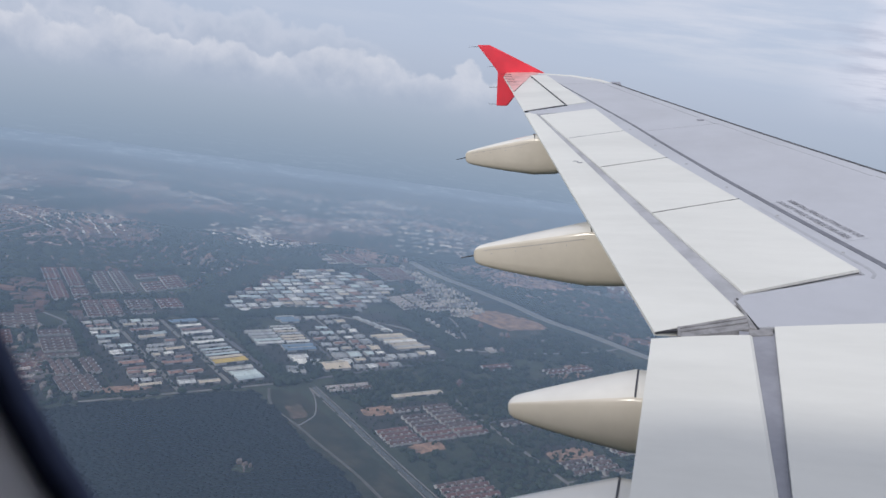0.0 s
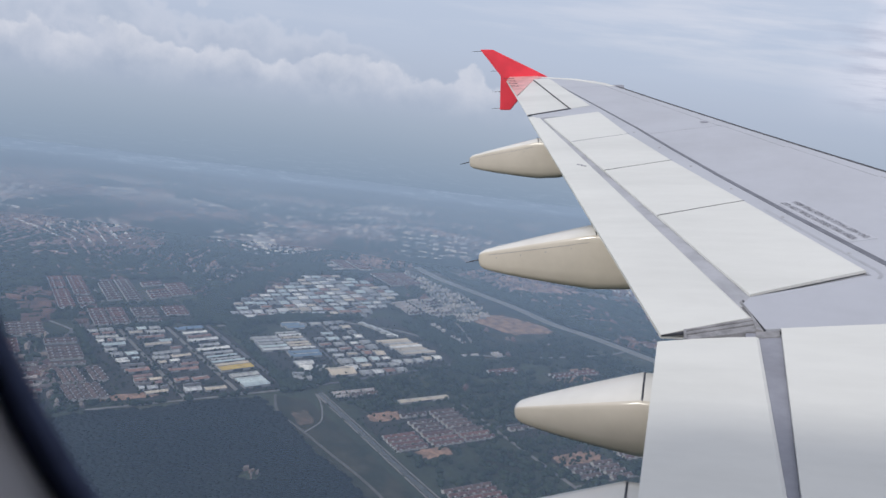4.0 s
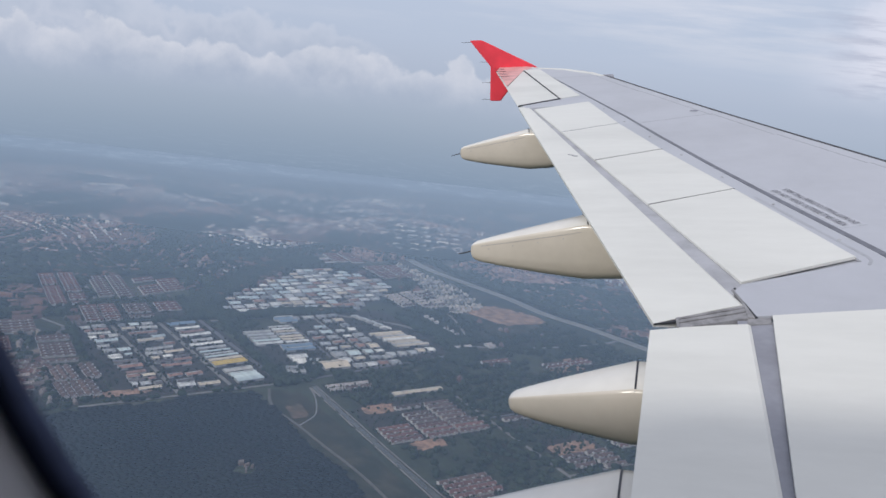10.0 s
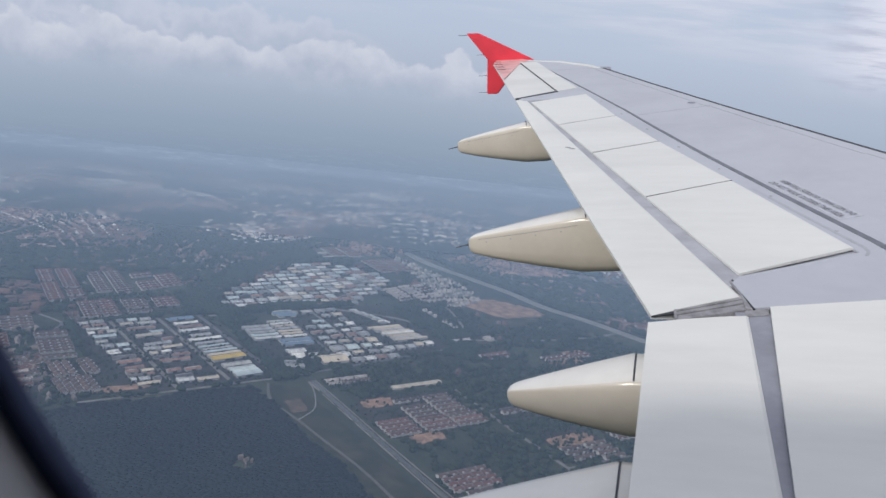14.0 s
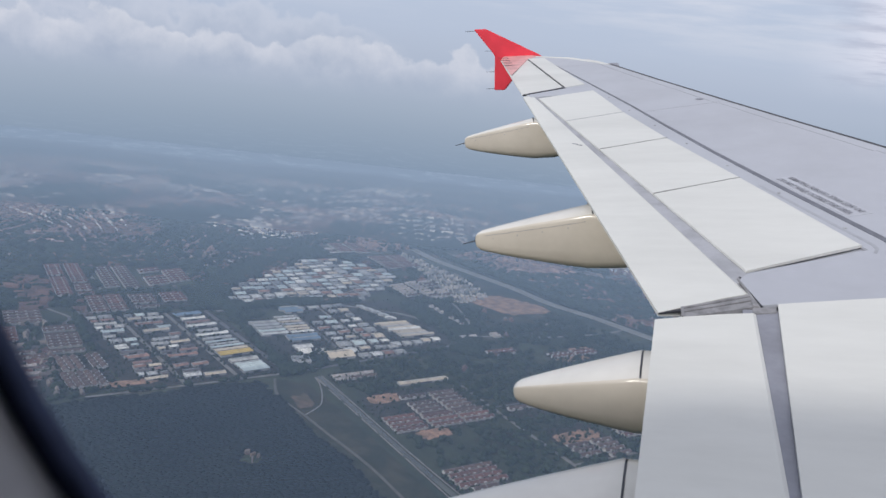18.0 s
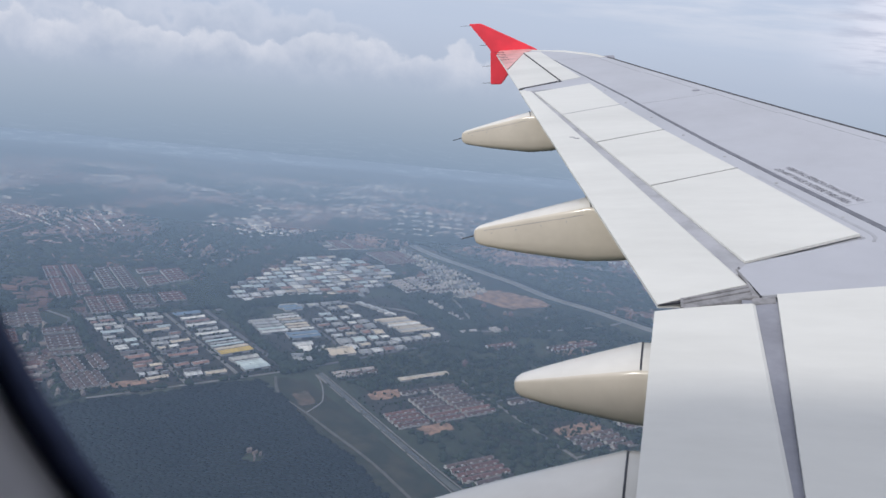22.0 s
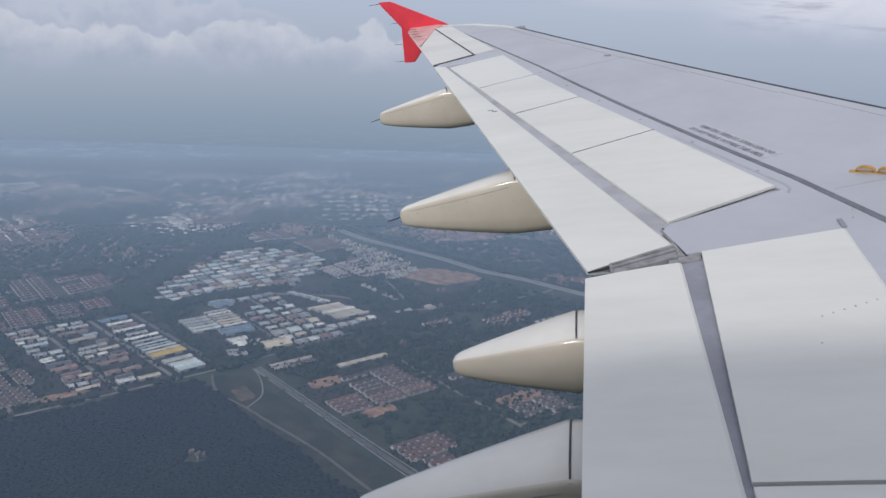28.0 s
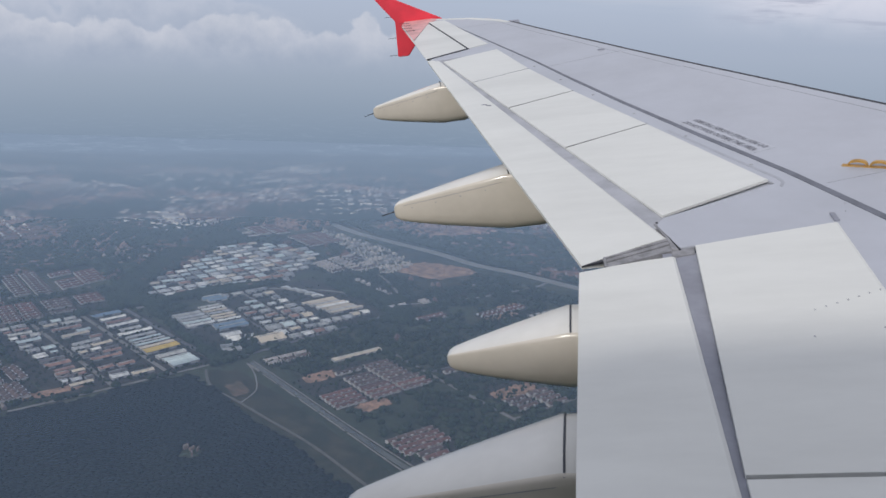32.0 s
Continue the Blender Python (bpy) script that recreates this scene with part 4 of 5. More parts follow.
YARDS = ((-575, -100, -425, -285, -0.11), (-575, -100, -330, -180, -0.11), (-575, -100, -215, -70, -0.11), (-475, -205, -50, 105, 0), (-560, -115, 105, 262, 0), (-560, -150, 260, 430, 0), (60, 260, 20, 262, 0), (400, 520, 24, 142, 0),
         (185, 270, 300, 578, 0), (320, 470, 310, 440, 0), (318, 426, 462, 628, 0), (485, 524, 465, 595, 0), (578, 655, 455, 605, 0), (622, 670, 318, 448, 0), (-70, -10, 15, 128, 0), (50, 170, 720, 872, 0),
         (-45, 40, 608, 778, 0), (-380, -100, -660, -540, -0.3), (-330, -125, -515, -415, -0.1), (-545, -425, -680, -560, 0), (-1090, -765, -465, -350, 0), (-745, -600, -395, -135, 0), (-1055, -880, 585, 735, 0), (-725, -530, 490, 672, 0))
for k, (u0, u1, v0, v1, skew) in enumerate(YARDS):
    patch("estate_yard", u0, u1, v0, v1, YARD, 0.5 + 0.015 * k, "worn paved ground of a built-up estate", "paved ground", 0.05, skew, 20 + k)
patch("estate_yard", -1060, -570, -30, 600, YARD, 0.45, "worn paved ground of a factory estate", "paved ground", 0.12, 0.75, 40)
for k, (u0, u1, v0, v1) in enumerate(((300, 398, 160, 275), (-375, -127, 625, 790), (520, 570, 160, 270), (430, 480, 300, 440), (-320, -260, 600, 640), (60, 110, 990, 1060))):
    patch("meadow", u0, u1, v0, v1, GRASS, 0.3 + 0.01 * k, "dull green meadow between housing blocks", "meadow", 0.15, seed=50 + k)


# ---- factories ----
def shed(width, depth, height, roof_mat, bays=1, ridge=True):
    """A factory building: wall box with a door band, low gabled roof in bays and ridge vents."""
    base = new("factory_building")
    tagged(base, category="factory", group="factories on the estates")
    bm = bmesh.new()
    bmesh.ops.create_cube(bm, size=1, matrix=Matrix.Translation((0, 0, height / 2)) @ Matrix.Diagonal((depth, width, height, 1)))
    part("wall", bm, SHED, base)
    bd = depth / bays
    for b in range(bays):
        x0 = -depth / 2 + b * bd
        bm = bmesh.new()
        o, rise = 0.6, bd * 0.13
        pts = [(x0 - o * (b == 0), height), (x0 + bd / 2, height + rise), (x0 + bd + o * (b == bays - 1), height)]
        low = [(x, z - 0.5) for x, z in reversed(pts)]
        ring = [[bm.verts.new((x, s * (width / 2 + 0.6), z)) for x, z in pts + low] for s in (-1, 1)]
        for i in range(6):
            bm.faces.new((ring[0][i], ring[0][(i + 1) % 6], ring[1][(i + 1) % 6], ring[1][i]))
        bm.faces.new((ring[0][0], ring[0][1], ring[0][4], ring[0][5]))
        bm.faces.new((ring[0][1], ring[0][2], ring[0][3], ring[0][4]))
        bm.faces.new((ring[1][0], ring[1][1], ring[1][4], ring[1][5]))
        bm.faces.new((ring[1][1], ring[1][2], ring[1][3], ring[1][4]))
        roof = part("roof", bm, roof_mat, base)
        if ridge and bd > 14:
            bm = bmesh.new()
            bmesh.ops.create_cube(bm, size=1, matrix=Matrix.Translation((x0 + bd / 2, 0, height + rise + 0.4)) @ Matrix.Diagonal((1.8, width * 0.8, 1.0, 1)))
            part("ridge_vent", bm, ROOF_GREY, roof)
    bm = bmesh.new()
    bmesh.ops.create_cube(bm, size=1, matrix=Matrix.Translation((depth / 2 + 0.1, 0, 2.2)) @ Matrix.Diagonal((0.3, width * 0.3, 4.4, 1)))
    part("loading_door", bm, GLASSY, base)
    return base


COLOURS = {"white": (ROOF_WHITE, "factory with a white metal roof on an industrial estate"), "grey": (ROOF_GREY, "factory with a weathered grey metal roof"),
           "blue": (ROOF_BLUE, "factory with a blue metal roof"), "aqua": (ROOF_AQUA, "factory with a pale aqua metal roof"), "tan": (ROOF_TAN, "factory with a tan metal roof"),
           "rust": (ROOF_RUST, "old factory with a rusty brown roof"), "dark": (ROOF_DARK, "factory with a dark stained metal roof"), "yellow": (ROOF_YELLOW, "long factory with a bright yellow roof")}
SHEDS = {}
placed = set()


def factory(u, v, width, depth, colour, turn=0.0, bays=1):
    wq, dq = max(10, round(width / 5) * 5), max(9, round(depth / 4) * 4)
    key = (wq, dq, colour, bays)
    m = spot(u, v, turn)
    if key not in SHEDS:
        ob = shed(wq, dq, 4.8 + 0.8 * ((wq + dq) % 3), COLOURS[colour][0], bays)
        ob.matrix_basis = m
        SHEDS[key] = ob
    else:
        ob = copy_thing(SHEDS[key], m)
    tagged(ob, COLOURS[colour][1])
    return ob


rnd = random.Random(11)
names = ["white", "white", "grey", "grey", "aqua", "white", "rust", "grey", "tan", "rust"]
SLANT = 0.11
TILT = math.degrees(math.atan(SLANT))


def west(u, v, width, depth, colour, turn=0.0, bays=1):
    """A factory on the west estate, whose streets run a little askew; v is that at its far end."""
    factory(u, v + SLANT * (u + 560), width, depth, colour, TILT + turn, bays)


# west estate: two columns of small works and one of long sheds
for va, vb in ((-414, -343), (-328, -236)):
    u = -572
    while u < -125:
        d = rnd.choice((11, 14, 17, 20))
        cuts = rnd.choice(((0.0, 0.45, 1.0), (0.05, 0.55, 0.95), (0.0, 0.3, 0.62, 1.0), (0.1, 0.85), (0.0, 0.38, 0.9)))
        for a, b in zip(cuts, cuts[1:]):
            if rnd.random() > 0.16:
                west(u + d / 2 + rnd.uniform(-3, 3), va + (vb - va) * (a + b) / 2, (vb - va) * (b - a) - rnd.choice((5, 8, 11)), d - rnd.choice((0, 3)), rnd.choice(names if u < -330 else ["rust", "grey", "white", "dark", "rust", "dark", "tan", "white"]), rnd.uniform(-6, 6))
        u += d + rnd.choice((9, 14, 19, 12))
for u, d, c, bays, w in ((-548, 20, "blue", 2, 72), (-508, 15, "white", 1, 62), (-478, 18, "rust", 1, 60), (-452, 15, "white", 1, 74), (-412, 16, "grey", 1, 50), (-384, 18, "white", 1, 78), (-352, 12, "grey", 1, 70), (-330, 10, "aqua", 1, 74),
                         (-311, 10, "grey", 1, 74), (-291, 10, "aqua", 1, 78), (-270, 11, "tan", 1, 78), (-247, 26, "yellow", 2, 78), (-200, 20, "grey", 1, 64), (-172, 24, "aqua", 1, 62), (-144, 34, "aqua", 3, 62)):
    west(u, -171, w, d, c, rnd.uniform(-1, 1), bays)
# east estate: the long sheds in front
for k, c in enumerate(("grey", "white", "grey", "aqua", "white")):
    factory(-436 + 22 * k, -6 + 0.3 * k, 72, 14, c)
for k, c in enumerate(("grey", "white", "tan", "white", "tan", "tan", "white")):
    factory(-468 + 20 * k, 68 + rnd.uniform(-2, 2), 60, 13, c)
factory(-318, 56, 80, 20, "blue")
factory(-294, 54, 78, 20, "blue")
factory(-246, 30, 44, 24, "white")
factory(-170, 93, 66, 50, "tan")
factory(-165, -6, 38, 44, "grey", -12, 2)
factory(-215, 22, 30, 40, "white", -10)
factory(-205, 62, 24, 24, "grey", -4)
for u, c in ((-532, "blue"), (-510, "blue"), (-540, "grey")):
    factory(u, 70 + rnd.uniform(-20, 60), 52, 20, c)
for u in range(-545, -205, 42):
    for va, vb in ((114, 152), (154, 190), (198, 230), (232, 262)):
        if rnd.random() < 0.14:
            continue
        factory(u + 18 + rnd.uniform(-3, 3), (va + vb) / 2, vb - va - rnd.choice((7, 12)), rnd.choice((15, 20, 25, 30)), rnd.choice(("white", "grey", "rust", "aqua", "grey", "white", "tan")), rnd.uniform(-5, 5))
for k in range(9):
    factory(-352 + 13 * k, 330 + 3 * k + rnd.uniform(-4, 4), 84 if k % 4 else 96, 12, ("tan", "tan", "grey", "tan", "white", "tan", "tan", "grey", "tan")[k])
for k in range(5):
    factory(-200 + rnd.uniform(-8, 8), 262 + 30 * k, 22, 26, ("white", "grey", "white", "tan", "white")[k], rnd.uniform(-8, 8))
for k in range(4):
    factory(-150 + rnd.uniform(-4, 4), 150 + 32 * k, 24, 24, ("grey", "white", "rust", "grey")[k], rnd.uniform(-6, 6))
for k in range(5):
    # long narrow works laid out on a bend
    a = 0.2 + 0.22 * k
    factory(-505 + 28 * k, 300 + 55 * math.sin(a), 12, 30, "white", 20 + 8 * k)
# far estate, filling a wedge between two tree belts
WEDGE = ((-1055, 378), (-1050, 460), (-904, 552), (-789, 580), (-690, 480), (-574, 362), (-622, 140), (-585, 0), (-640, -28), (-770, 12), (-954, 262))


def inside(u, v, ring):
    odd = False
    for (a, b), (c, d) in zip(ring, ring[1:] + ring[:1]):
        if (b > v) != (d > v) and u < a + (v - b) * (c - a) / (d - b):
            odd = not odd
    return odd


for i in range(13):
    for j in range(17):
        u, v = -1060 + 40 * i, -20 + 36 * j
        if not inside(u, v, WEDGE) or rnd.random() < 0.08:
            continue
        c = rnd.choice(("aqua", "aqua", "grey", "white", "white", "grey", "white", "tan", "rust"))
        factory(u + rnd.uniform(-3, 3), v + rnd.uniform(-3, 3), rnd.choice((25, 29, 32)), rnd.choice((20, 25, 30)), c, rnd.uniform(-4, 4), rnd.choice((1, 1, 2)))


# ---- terrace houses ----
def terrace(length, depth, roof_mat, ends=True):
    """A row of joined houses: wall, gabled roof, white party walls through the roof and porches in front."""
    base = new("terrace_row")
    tagged(base, category="terrace houses", group="rows of terrace houses")
    h = 5.6
    bm = bmesh.new()
    bmesh.ops.create_cube(bm, size=1, matrix=Matrix.Translation((0, 0, h / 2)) @ Matrix.Diagonal((depth, length, h, 1)))
    part("wall", bm, PLASTER, base)
    for s in (-1, 1):
        bm = bmesh.new()
        pts = [(0, h + depth * 0.24), (s * (depth / 2 + 0.8), h - 0.2), (s * (depth / 2 + 0.8), h - 0.6), (0, h + depth * 0.24 - 0.4)]
        ring = [[bm.verts.new((x, e * (length / 2 + 0.4), z)) for x, z in pts] for e in (-1, 1)]
        for i in range(4):
            bm.faces.new((ring[0][i], ring[0][(i + 1) % 4], ring[1][(i + 1) % 4], ring[1][i]))
        bm.faces.new(ring[0])
        bm.faces.new(ring[1])
        part("roof_slope", bm, roof_mat, base)
    bm = bmesh.new()
    n = max(1, round(length / 20))
    for k in range(n + 1):
        y = -length / 2 + length * k / n
        pts = [(-depth / 2 - 1, h - 0.4), (0, h + depth * 0.24 + 0.7), (depth / 2 + 1, h - 0.4), (depth / 2 + 1, h - 2), (-depth / 2 - 1, h - 2)]
        ring = [[bm.verts.new((x, y + e, z)) for x, z in pts] for e in (-0.16, 0.16)]
        for i in range(5):
            bm.faces.new((ring[0][i], ring[0][(i + 1) % 5], ring[1][(i + 1) % 5], ring[1][i]))
        bm.faces.new(ring[0])
        bm.faces.new(ring[1])
    part("party_walls", bm, PLASTER, base)
    bm = bmesh.new()
    for k in range(n):
        y = -length / 2 + length * (k + 0.5) / n
        bmesh.ops.create_cube(bm, size=1, matrix=Matrix.Translation((depth / 2 + 0.6, y, 3.4)) @ Matrix.Diagonal((2.4, 5.0, 6.8, 1)))
    part("porches", bm, PLASTER, base)
    return base


ROWS = {}


def row(u, v, length, roof, turn=0.0, depth=12):
    key = (round(length / 10) * 10, roof, depth)
    m = spot(u, v, turn)
    if key not in ROWS:
        ob = terrace(key[0], depth, {"red": TILE, "brown": BROWN, "white": ROOF_PALE}[roof])
        ob.matrix_basis = m
        ROWS[key] = ob
    else:
        ob = copy_thing(ROWS[key], m)
    return tagged(ob, {"red": "row of terrace houses under red tile roofs", "brown": "row of terrace houses under faded brown roofs", "white": "row of white terrace houses with grey roofs"}[roof])


def block(u0, u1, v0, v1, roof, step=19, cut=1, turn=0.0, skip=0.1, across=False):
    """A block of parallel rows."""
    if across:
        v = v0 + step / 2
        while v < v1:
            for k in range(cut):
                ln = (u1 - u0) / cut
                if rnd.random() > skip:
                    row(u0 + ln * (k + 0.5), v, ln - 12, roof if rnd.random() < 0.75 else "brown", turn + 90)
            v += step
        return
    u = u0 + step / 2
    while u < u1:
        for k in range(cut):
            ln = (v1 - v0) / cut
            if rnd.random() > skip:
                row(u, v0 + ln * (k + 0.5), ln - 10, roof if rnd.random() < 0.75 else "brown", turn)
        u += step


block(-58, -18, 18, 124, "white", 19, 3)
factory(30, 210, 124, 14, "tan")
block(92, 196, 108, 250, "brown", 18, 2, skip=0.05)
block(176, 254, 24, 104, "red", 18, 1)
block(190, 254, 108, 262, "red", 20, 2)
block(404, 472, 28, 138, "red", 17, 1, skip=0.0)
block(474, 516, 48, 104, "red", 17, 1)
row(519, 196, 120, "white")
row(560, 82, 86, "white")
row(576, 84, 80, "white")
block(196, 226, 304, 428, "brown", 18, 1)
block(190, 264, 437, 574, "red", 18, 2, skip=0.0)
block(400, 468, 312, 438, "brown", 19, 2)
block(322, 424, 466, 622, "red", 19, 2)
block(488, 522, 468, 592, "red", 17, 2)
block(582, 650, 460, 602, "red", 17, 2, skip=0.0)
block(626, 664, 322, 446, "red", 17, 2)
block(720, 900, 320, 600, "red", 19, 3)
block(-96, -70, 458, 552, "red", 17, 1)
block(-36, -4, 614, 770, "red", 17, 2)
block(-212, -186, 448, 584, "white", 16, 4)
block(-480, -280, 512, 536, "white", 28, 1, 8)
# houses west of the factories
block(-320, -132, -508, -420, "brown", 15, 2, TILT, across=True)
block(-520, -340, -520, -440, "brown", 18, 1)
for k in range(9):
    u = -362 + 29 * k
    row(u, -505 - 0.36 * (u + 375) - 52, 90, ("brown", "brown", "red", "white", "red", "red", "brown", "red", "brown")[k], 6)
    row(u + 12, -505 - 0.36 * (u + 375) - 10, 50, ("red", "brown", "red", "brown", "white", "red", "brown", "red", "white")[k], 6)
block(-536, -434, -672, -562, "red", 20, 2)
block(-660, -560, -690, -500, "brown", 21, 2)
for k in range(5):
    factory(-585 + 42 * k, -735 - 6 * (k % 2), 60, 24, ("white", "grey", "white", "grey", "white")[k])
block(-1082, -768, -460, -355, "red", 20, 2, skip=0.05)
block(-745, -600, -392, -300, "red", 20, 2)
block(-738, -620, -288, -215, "brown", 20, 1)
block(-740, -660, -205, -136, "red", 20, 1)
block(-1040, -800, -330, -230, "brown", 22, 2, 8)
block(-1000, -820, -210, -80, "red", 22, 2, 14, 0.3)
for k in range(7):
    row(-958 - 34 * k, 20 + 52 * k, 50, "red", -34)
    row(-982 - 34 * k, 4 + 52 * k, 50, "brown", -34)
block(-1050, -884, 592, 728, "red", 21, 2)
block(-720, -534, 560, 664, "white", 24, 2, 10)
block(-700, -560, 496, 552, "white", 22, 1, 10)
block(-1250, -1100, 520, 640, "red", 21, 2, -8)
block(-1180, -1080, 470, 520, "white", 20, 1)
for i in range(5):
    for j in range(6):
        row(58 + 23 * i, 728 + 25 * j + 3 * i, 10, "white", depth=11)
factory(70, 1120, 90, 30, "white")
factory(112, 1130, 60, 26, "grey")
for k in range(6):
    factory(-1478 + 22 * k, -435 + 9 * k, 18, 22, "white", -20)


# ---- woods, scattered houses and the far town ----
def ico():
    bm = bmesh.new()
    bmesh.ops.create_icosphere(bm, subdivisions=1, radius=1)
    v = np.array([p.co[:] for p in bm.verts])
    f = np.array([[q.index for q in p.verts] for p in bm.faces])
    bm.free()
    return v, f


def scatter(name, centres, radii, heights, mat, label, category, seed):
    """Many small uneven crowns as one mesh."""
    rs = np.random.RandomState(seed)
    v, f = ico()
    n = len(centres)
    pts = v[None] * (1 + rs.uniform(-0.28, 0.28, (n, len(v), 1)))
    pts = pts * np.stack([radii * rs.uniform(0.8, 1.2, n), radii * rs.uniform(0.8, 1.2, n), heights * 0.6], -1)[:, None]
    pts = pts + np.stack([centres[:, 0], centres[:, 1], np.full(n, GZ) + heights * 0.55], -1)[:, None]
    faces = f[None] + (np.arange(n) * len(v))[:, None, None]
    me = bpy.data.meshes.new(name)
    me.from_pydata(pts.reshape(-1, 3).tolist(), [], faces.reshape(-1, 3).tolist())
    me.materials.append(mat)
    me.polygons.foreach_set("use_smooth", [True] * len(me.polygons))
    return tagged(new(name, me), label, category, kind="stuff")


BUILT = [(u0, u1, v0, v1) for u0, u1, v0, v1, _ in YARDS] + [(-535, -330, 680, 940), (-85, 1000, -128, 40), (244, 290, 62, 140), (-490, -270, 500, 545), (-215, -180, 445, 590), (-100, -65, 455, 556), (505, 530, 135, 260), (550, 585, 36, 130),
                                                                (15, 45, 142, 282), (715, 905, 315, 605), (-665, -555, -695, -435), (-530, -330, -525, -435), (-600, -370, -770, -700), (-1045, -795, -335, -75), (60, 130, 1070, 1170), (-1255, -1075, 465, 645)]
DENSE = ((-1113, 764), (-900, 785), (-703, 808), (-514, 768), (-461, 616), (-670, 665), (-1033, 728))
RIVERLINE = [(-1149, 843), (-974, 841), (-769, 881), (-582, 918), (-417, 932), (-258, 982), (-60, 1024), (150, 1070), (500, 1120)]


def near_river(u, v):
    for (a, b), (c, d) in zip(RIVERLINE, RIVERLINE[1:]):
        if a <= u <= c:
            return -90 < v - (b + (d - b) * (u - a) / (c - a)) < 42
    return False


def free(u, v):
    if any(a < u < b and c < v < d for a, b, c, d in BUILT):
        return False
    return not (inside(u, v, WEDGE) or inside(u, v, DENSE) or near_river(u, v))


rs = np.random.RandomState(5)
grid_pts = []
for u in np.arange(-88, 900, 8.0):
    for v in np.arange(-1000, -100, 8.0):
        uu, vv = u + rs.uniform(-4, 4), v + rs.uniform(-4, 4)
        if uu < -78 + 0.12 * max(0, -480 - vv) + 5 * math.sin(vv / 33):
            continue
        if vv < -124 + 0.065 * (uu - 34) * (uu > 34) - 6 + 5 * math.sin(uu / 40) and not (math.hypot(uu - 245, vv + 262) < 24):
            grid_pts.append(G(uu, vv))
grid_pts = np.array(grid_pts)
scatter("plantation_trees", grid_pts, rs.uniform(8.0, 10.0, len(grid_pts)), rs.uniform(2.9, 3.3, len(grid_pts)), PALM, "dense dark green plantation canopy", "trees", 1)
wood = []
while len(wood) < 12500:
    u, v = rs.uniform(-1800, 950), rs.uniform(-1000, 1200)
    if u > -95 and v < -95:
        continue
    if free(u, v) and noise.noise(Vector((u / 130, v / 130, 0))) > -0.16 - 0.25 * (v < 0) - 0.3 * (u > -80):
        wood.append(G(u, v))
wood = np.array(wood)
scatter("woodland", wood, rs.uniform(5, 10, len(wood)), rs.uniform(6, 11, len(wood)), CROWN, "loose dark green woodland between estates", "trees", 2)
street = []
while len(street) < 3600:
    a, b, c, d = BUILT[rs.randint(0, len(YARDS))]
    street.append(G(rs.uniform(a, b), rs.uniform(c, d)))
street = np.array(street)
scatter("street_trees", street, rs.uniform(2.2, 4, len(street)), rs.uniform(4, 7, len(street)), CROWN, "dark green trees among the buildings", "trees", 3)


belts = []
BELTS = (([(-500, -95), (-700, -70), (-858, 46), (-1000, 180), (-1110, 330), (-1160, 470), (-1330, 600), (-1600, 760)], 26, 12), ([(-590, -90), (-585, 120), (-550, 260), (-430, 420), (-250, 500), (-110, 420)], 16, 8), ([(-575, -108), (-95, -58)], 12, 7),
         ([(-580, -432), (-100, -385)], 7, 4), ([(-580, -337), (-100, -284)], 5, 3), ([(-580, -222), (-105, -170)], 6, 3),
         ([(-1300, 760), (-1200, 740), (-1060, 760), (-700, 700), (-520, 640)], 10, 4), ([(-2300, -300), (-1700, 60), (-1350, 180), (-1250, 420), (-1500, 900), (-1400, 1500)], 34, 9), ([(-2600, 400), (-2000, 700), (-1900, 1300), (-1300, 2100)], 40, 9),
         ([(-650, 1250), (-200, 1600), (500, 1900)], 36, 9), ([(-2900, 1100), (-2300, 1900), (-1500, 2500)], 50, 10), ([(-700, -600), (-1300, -620), (-1900, -200)], 34, 9), ([(-1200, -300), (-1500, 200), (-2100, 500)], 36, 9),
         ([(-1200, 905), (-1000, 905), (-760, 940), (-500, 980), (-250, 1035), (100, 1115)], 7, 4), ([(-3200, 200), (-2700, 1000), (-2600, 1800)], 60, 10), ([(-1100, 2300), (-500, 2500), (300, 2400)], 60, 10))
for line, spread, many in BELTS:
    pts = curve_line(line, 60)
    for u, v in pts:
        for _ in range(many):
            uu, vv = u + rs.normal(0, spread), v + rs.normal(0, spread)
            if free(uu, vv) or spread < 5:
                belts.append(G(uu, vv))
belts = np.array(belts)
scatter("tree_belts", belts, rs.uniform(6, 11, len(belts)), rs.uniform(8, 14, len(belts)), CROWN, "dark winding tree belts between quarters", "trees", 4)


def houses(name, spots, mat, label, seed, big=1.0):
    """Small distant houses with gabled roofs, as one mesh."""
    rs2 = np.random.RandomState(seed)
    verts, faces = [], []
    for x, y, turn in spots:
        w, d, h = rs2.uniform(7, 14) * big, rs2.uniform(10, 26) * big, rs2.uniform(4, 7)
        c, s = math.cos(turn), math.sin(turn)
        k = len(verts)
        for px, py, pz in ((-w, -d, 0), (w, -d, 0), (w, d, 0), (-w, d, 0), (-w, -d, h), (w, -d, h), (w, d, h), (-w, d, h), (0, -d, h + w * 0.5), (0, d, h + w * 0.5)):
            verts.append((x + (px * c - py * s) / 2, y + (px * s + py * c) / 2, GZ + pz))
        for q in ((0, 1, 5, 4), (1, 2, 6, 5), (2, 3, 7, 6), (3, 0, 4, 7), (4, 5, 8), (6, 7, 9), (5, 6, 9, 8), (7, 4, 8, 9)):
            faces.append(tuple(k + i for i in q))
    return tagged(new(name, mesh_of(name, verts, faces, mat)), label, "houses", kind="stuff")


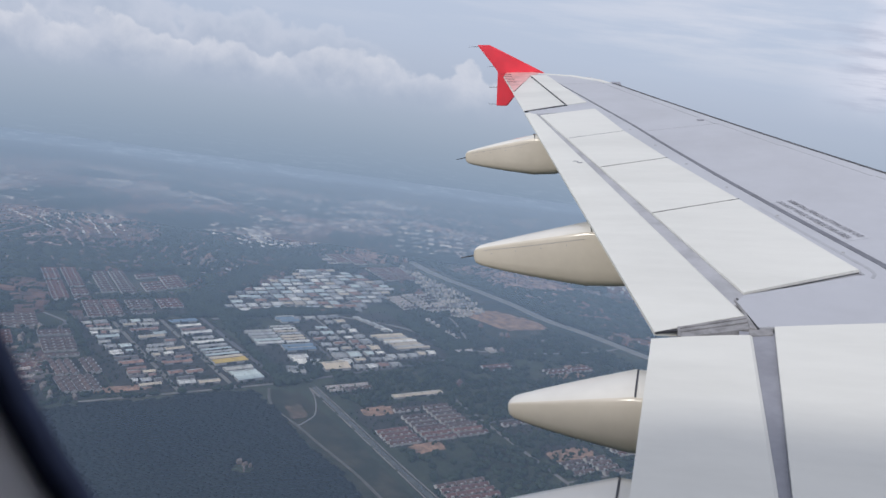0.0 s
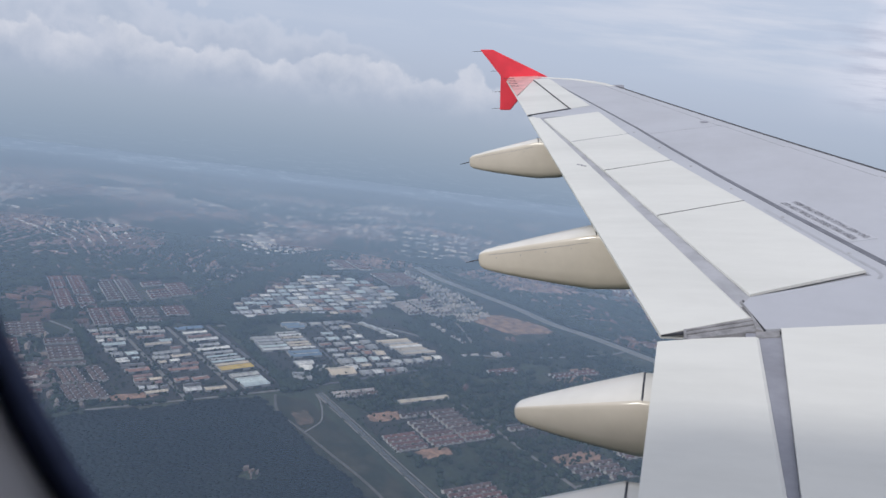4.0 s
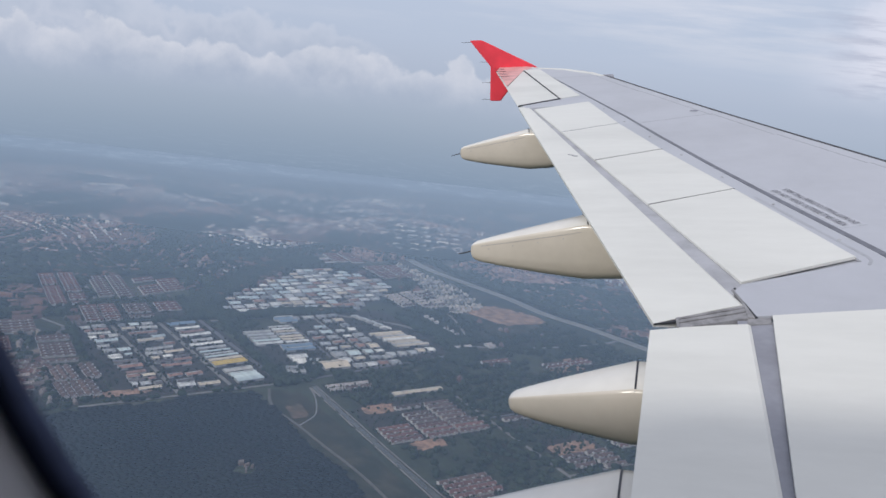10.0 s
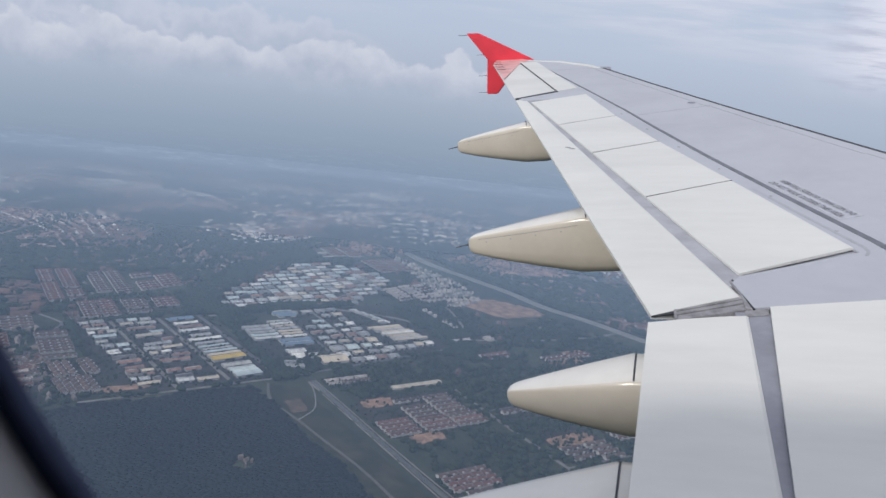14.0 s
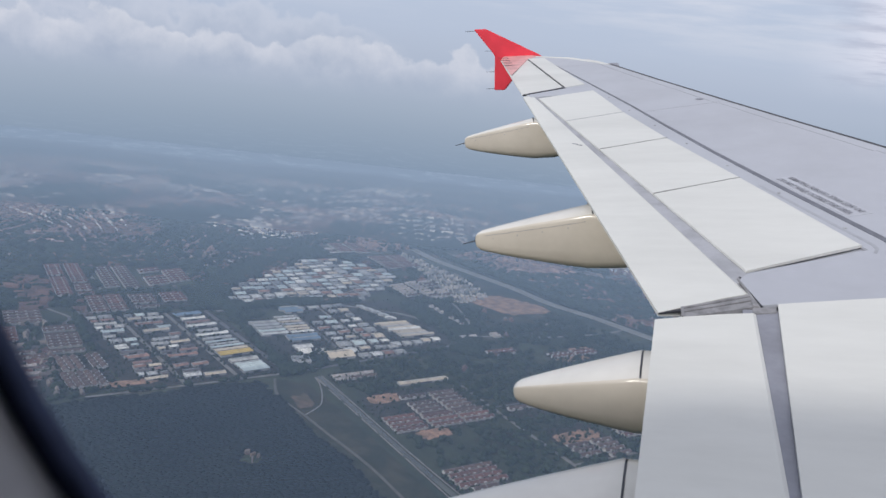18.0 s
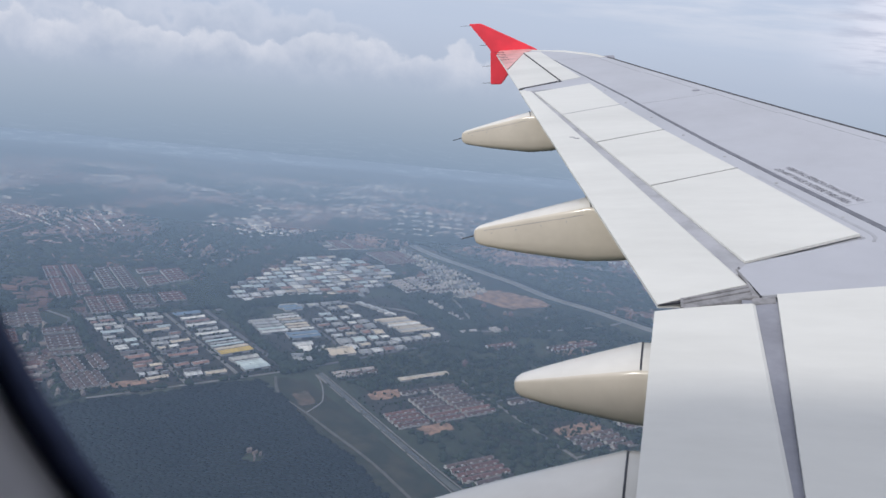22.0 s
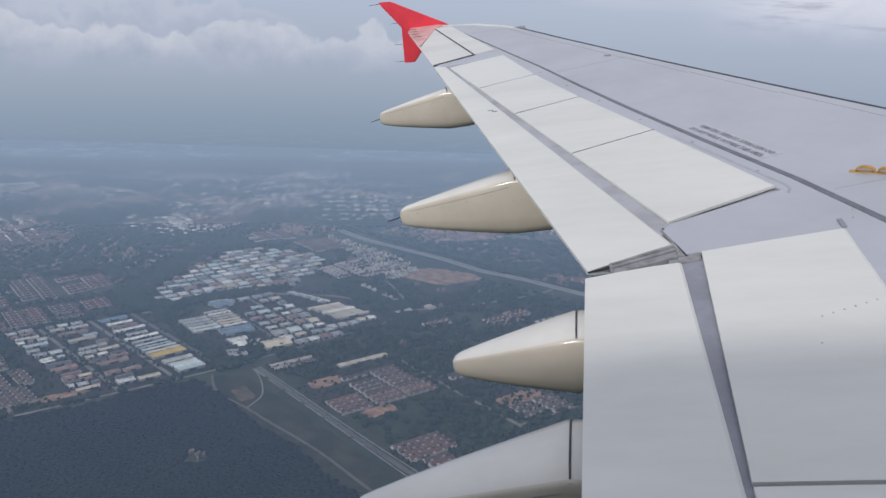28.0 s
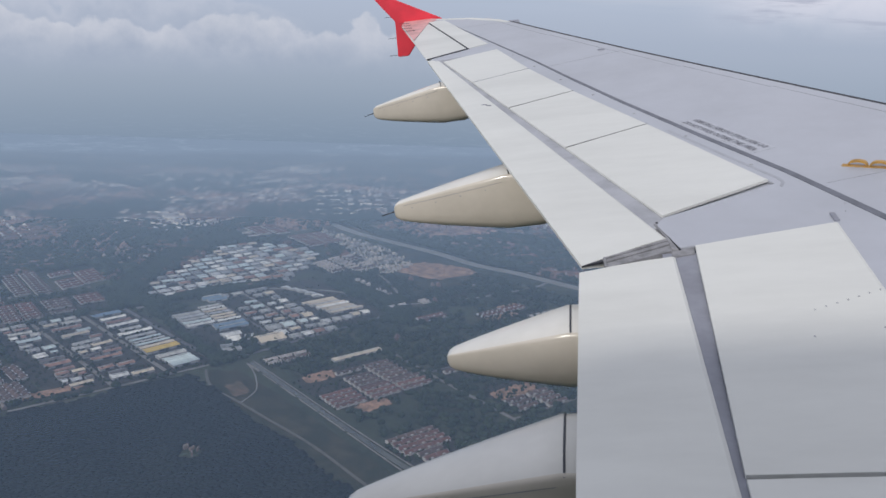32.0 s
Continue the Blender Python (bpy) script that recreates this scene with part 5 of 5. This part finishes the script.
def quarter(n, seed, far_from, far_to, spread):
    """Clusters of houses, each in its own street direction."""
    rs2 = np.random.RandomState(seed)
    out = []
    ox, oy = G(0, 0)
    while len(out) < n:
        ang = rs2.uniform(-64, 20)
        r = far_from + (far_to - far_from) * rs2.uniform() ** 0.9
        cx, cy = r * math.sin(radians(ang)), r * math.cos(radians(ang))
        if noise.noise(Vector((cx / 260, cy / 260, 3.3 + seed * 0.37))) < -0.12:
            continue
        turn = TURN + rs2.choice((0, 0.35, -0.5, 0.9)) + rs2.choice((0, math.pi / 2))
        a, b = rs2.randint(3, 8), rs2.randint(5, 14)
        c, s = math.cos(turn), math.sin(turn)
        for i in range(a):
            for j in range(b):
                if rs2.uniform() < 0.2:
                    continue
                px, py = (i - a / 2) * spread * 1.5 + rs2.uniform(-3, 3), (j - b / 2) * spread + rs2.uniform(-3, 3)
                x, y = cx + px * c - py * s, cy + px * s + py * c
                uu, vv = (x - ox) * CU + (y - oy) * SU, -(x - ox) * SU + (y - oy) * CU
                core = uu > -1130 and vv > -480 and vv < 1000
                if free(uu, vv) and not (uu > -110 and vv < -90) and (not core or rs2.uniform() < (0.35 if uu < -600 and vv < 300 else 0.04)):
                    out.append((x, y, turn))
    return out


houses("distant_houses", quarter(5000, 21, 2300, 5400, 27), FAR_MIX, "distant town houses with pale and brown roofs", 31)
houses("distant_red_houses", quarter(12000, 22, 1900, 5400, 22), FAR_RED, "distant housing estates with dull red roofs", 32, 1.25)
houses("distant_sheds", quarter(700, 23, 3200, 5400, 62), FAR_PALE, "distant pale factory roofs in the haze", 33, 2.2)
houses("far_town_roofs", quarter(7000, 25, 3000, 5600, 32), FAR_PALE, "far town roofs fading into the haze", 35, 1.3)
houses("far_clay_houses", quarter(9000, 27, 2900, 5600, 26), FAR_CLAY, "far housing estates with clay red roofs", 38, 1.4)
far_trees = []
while len(far_trees) < 9000:
    ang, r = rs.uniform(-64, 20), 2500 * 2.2 ** rs.uniform()
    x, y = r * math.sin(radians(ang)), r * math.cos(radians(ang))
    if noise.noise(Vector((x / 380, y / 380, 8.1))) > 0.02 and free((x - G(0, 0)[0]) * CU + (y - G(0, 0)[1]) * SU, -(x - G(0, 0)[0]) * SU + (y - G(0, 0)[1]) * CU):
        far_trees.append((x, y))
far_trees = np.array(far_trees)
scatter("far_woods", far_trees, rs.uniform(14, 26, len(far_trees)), rs.uniform(10, 16, len(far_trees)), CROWN, "dark far woods between the town quarters", "trees", 6)
houses("plantation_huts", [(*G(228 + 9 * k, -262 + 7 * (k % 3)), TURN + 0.4 * k) for k in range(4)], FAR_MIX, "small faded huts in a plantation clearing", 36, 0.45)
houses("estate_houses", [(*G(u, v), TURN + rs.choice((0, math.pi / 2)) + rs.uniform(-0.15, 0.15)) for u, v in
                         [(rs.uniform(-660, -90), rs.uniform(-700, -400)) for _ in range(420)] if free(u, v) and u < -110 and not (u > -575 and v > -440)], FAR_MIX, "loose detached houses with mixed roofs", 37, 0.8)


# dense white houses between the river and the cleared earth
dense = []
rs = np.random.RandomState(77)
for i in range(48):
    for j in range(19):
        u, v = -1120 + 14.0 * i, 610 + 13.5 * j
        if inside(u, v, DENSE) and rs.uniform() > 0.16 and (i % 8):
            dense.append((*G(u + rs.uniform(-2, 2), v + rs.uniform(-2, 2)), TURN + rs.choice((0, math.pi / 2)) + rs.uniform(-0.1, 0.1)))
houses("riverside_houses", dense, FAR_WHITE, "dense small white houses beside the river", 41, 0.5)


# ---- added sheet with aerial haze painted in, denser towards the skyline ----
def haze_sheet_material():
    m = bpy.data.materials.new("haze")
    m.use_nodes = True
    n = Nodes(m.node_tree)
    place = n.add("ShaderNodeTexCoord").outputs["Object"]
    s = n.add("ShaderNodeSeparateXYZ", None, Vector=place)
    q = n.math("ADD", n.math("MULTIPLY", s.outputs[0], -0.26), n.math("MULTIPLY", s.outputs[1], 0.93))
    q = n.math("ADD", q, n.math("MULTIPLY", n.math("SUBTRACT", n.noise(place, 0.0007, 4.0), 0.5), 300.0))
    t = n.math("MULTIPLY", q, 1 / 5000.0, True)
    # opacity and tint ramp with distance: the aerial paling is put in here
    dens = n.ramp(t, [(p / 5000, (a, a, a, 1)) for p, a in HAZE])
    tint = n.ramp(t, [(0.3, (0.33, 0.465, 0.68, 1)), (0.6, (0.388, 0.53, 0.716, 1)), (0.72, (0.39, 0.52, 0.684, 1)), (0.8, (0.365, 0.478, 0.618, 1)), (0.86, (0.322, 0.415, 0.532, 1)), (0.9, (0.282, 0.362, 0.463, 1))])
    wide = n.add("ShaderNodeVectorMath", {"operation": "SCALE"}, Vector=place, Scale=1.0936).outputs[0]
    # pale patches of far land, painted into the sheet's tint
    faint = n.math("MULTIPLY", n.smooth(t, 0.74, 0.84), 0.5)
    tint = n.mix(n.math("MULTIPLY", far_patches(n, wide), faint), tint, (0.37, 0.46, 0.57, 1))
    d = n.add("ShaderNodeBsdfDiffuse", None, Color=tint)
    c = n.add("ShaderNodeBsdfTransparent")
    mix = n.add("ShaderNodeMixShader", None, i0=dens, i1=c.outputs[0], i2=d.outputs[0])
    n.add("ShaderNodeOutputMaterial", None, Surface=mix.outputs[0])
    return m


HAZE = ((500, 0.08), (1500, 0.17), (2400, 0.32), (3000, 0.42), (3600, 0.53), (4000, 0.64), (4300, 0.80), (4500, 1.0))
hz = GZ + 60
tagged(new("haze_layer", mesh_of("haze_layer", [(-40000, 300, hz), (40000, 300, hz), (40000, 60000, hz), (-40000, 60000, hz)], [(0, 1, 2, 3)], haze_sheet_material())),
       "added flat sheet with grey-blue aerial haze painted over the land", "haze", kind="stuff")
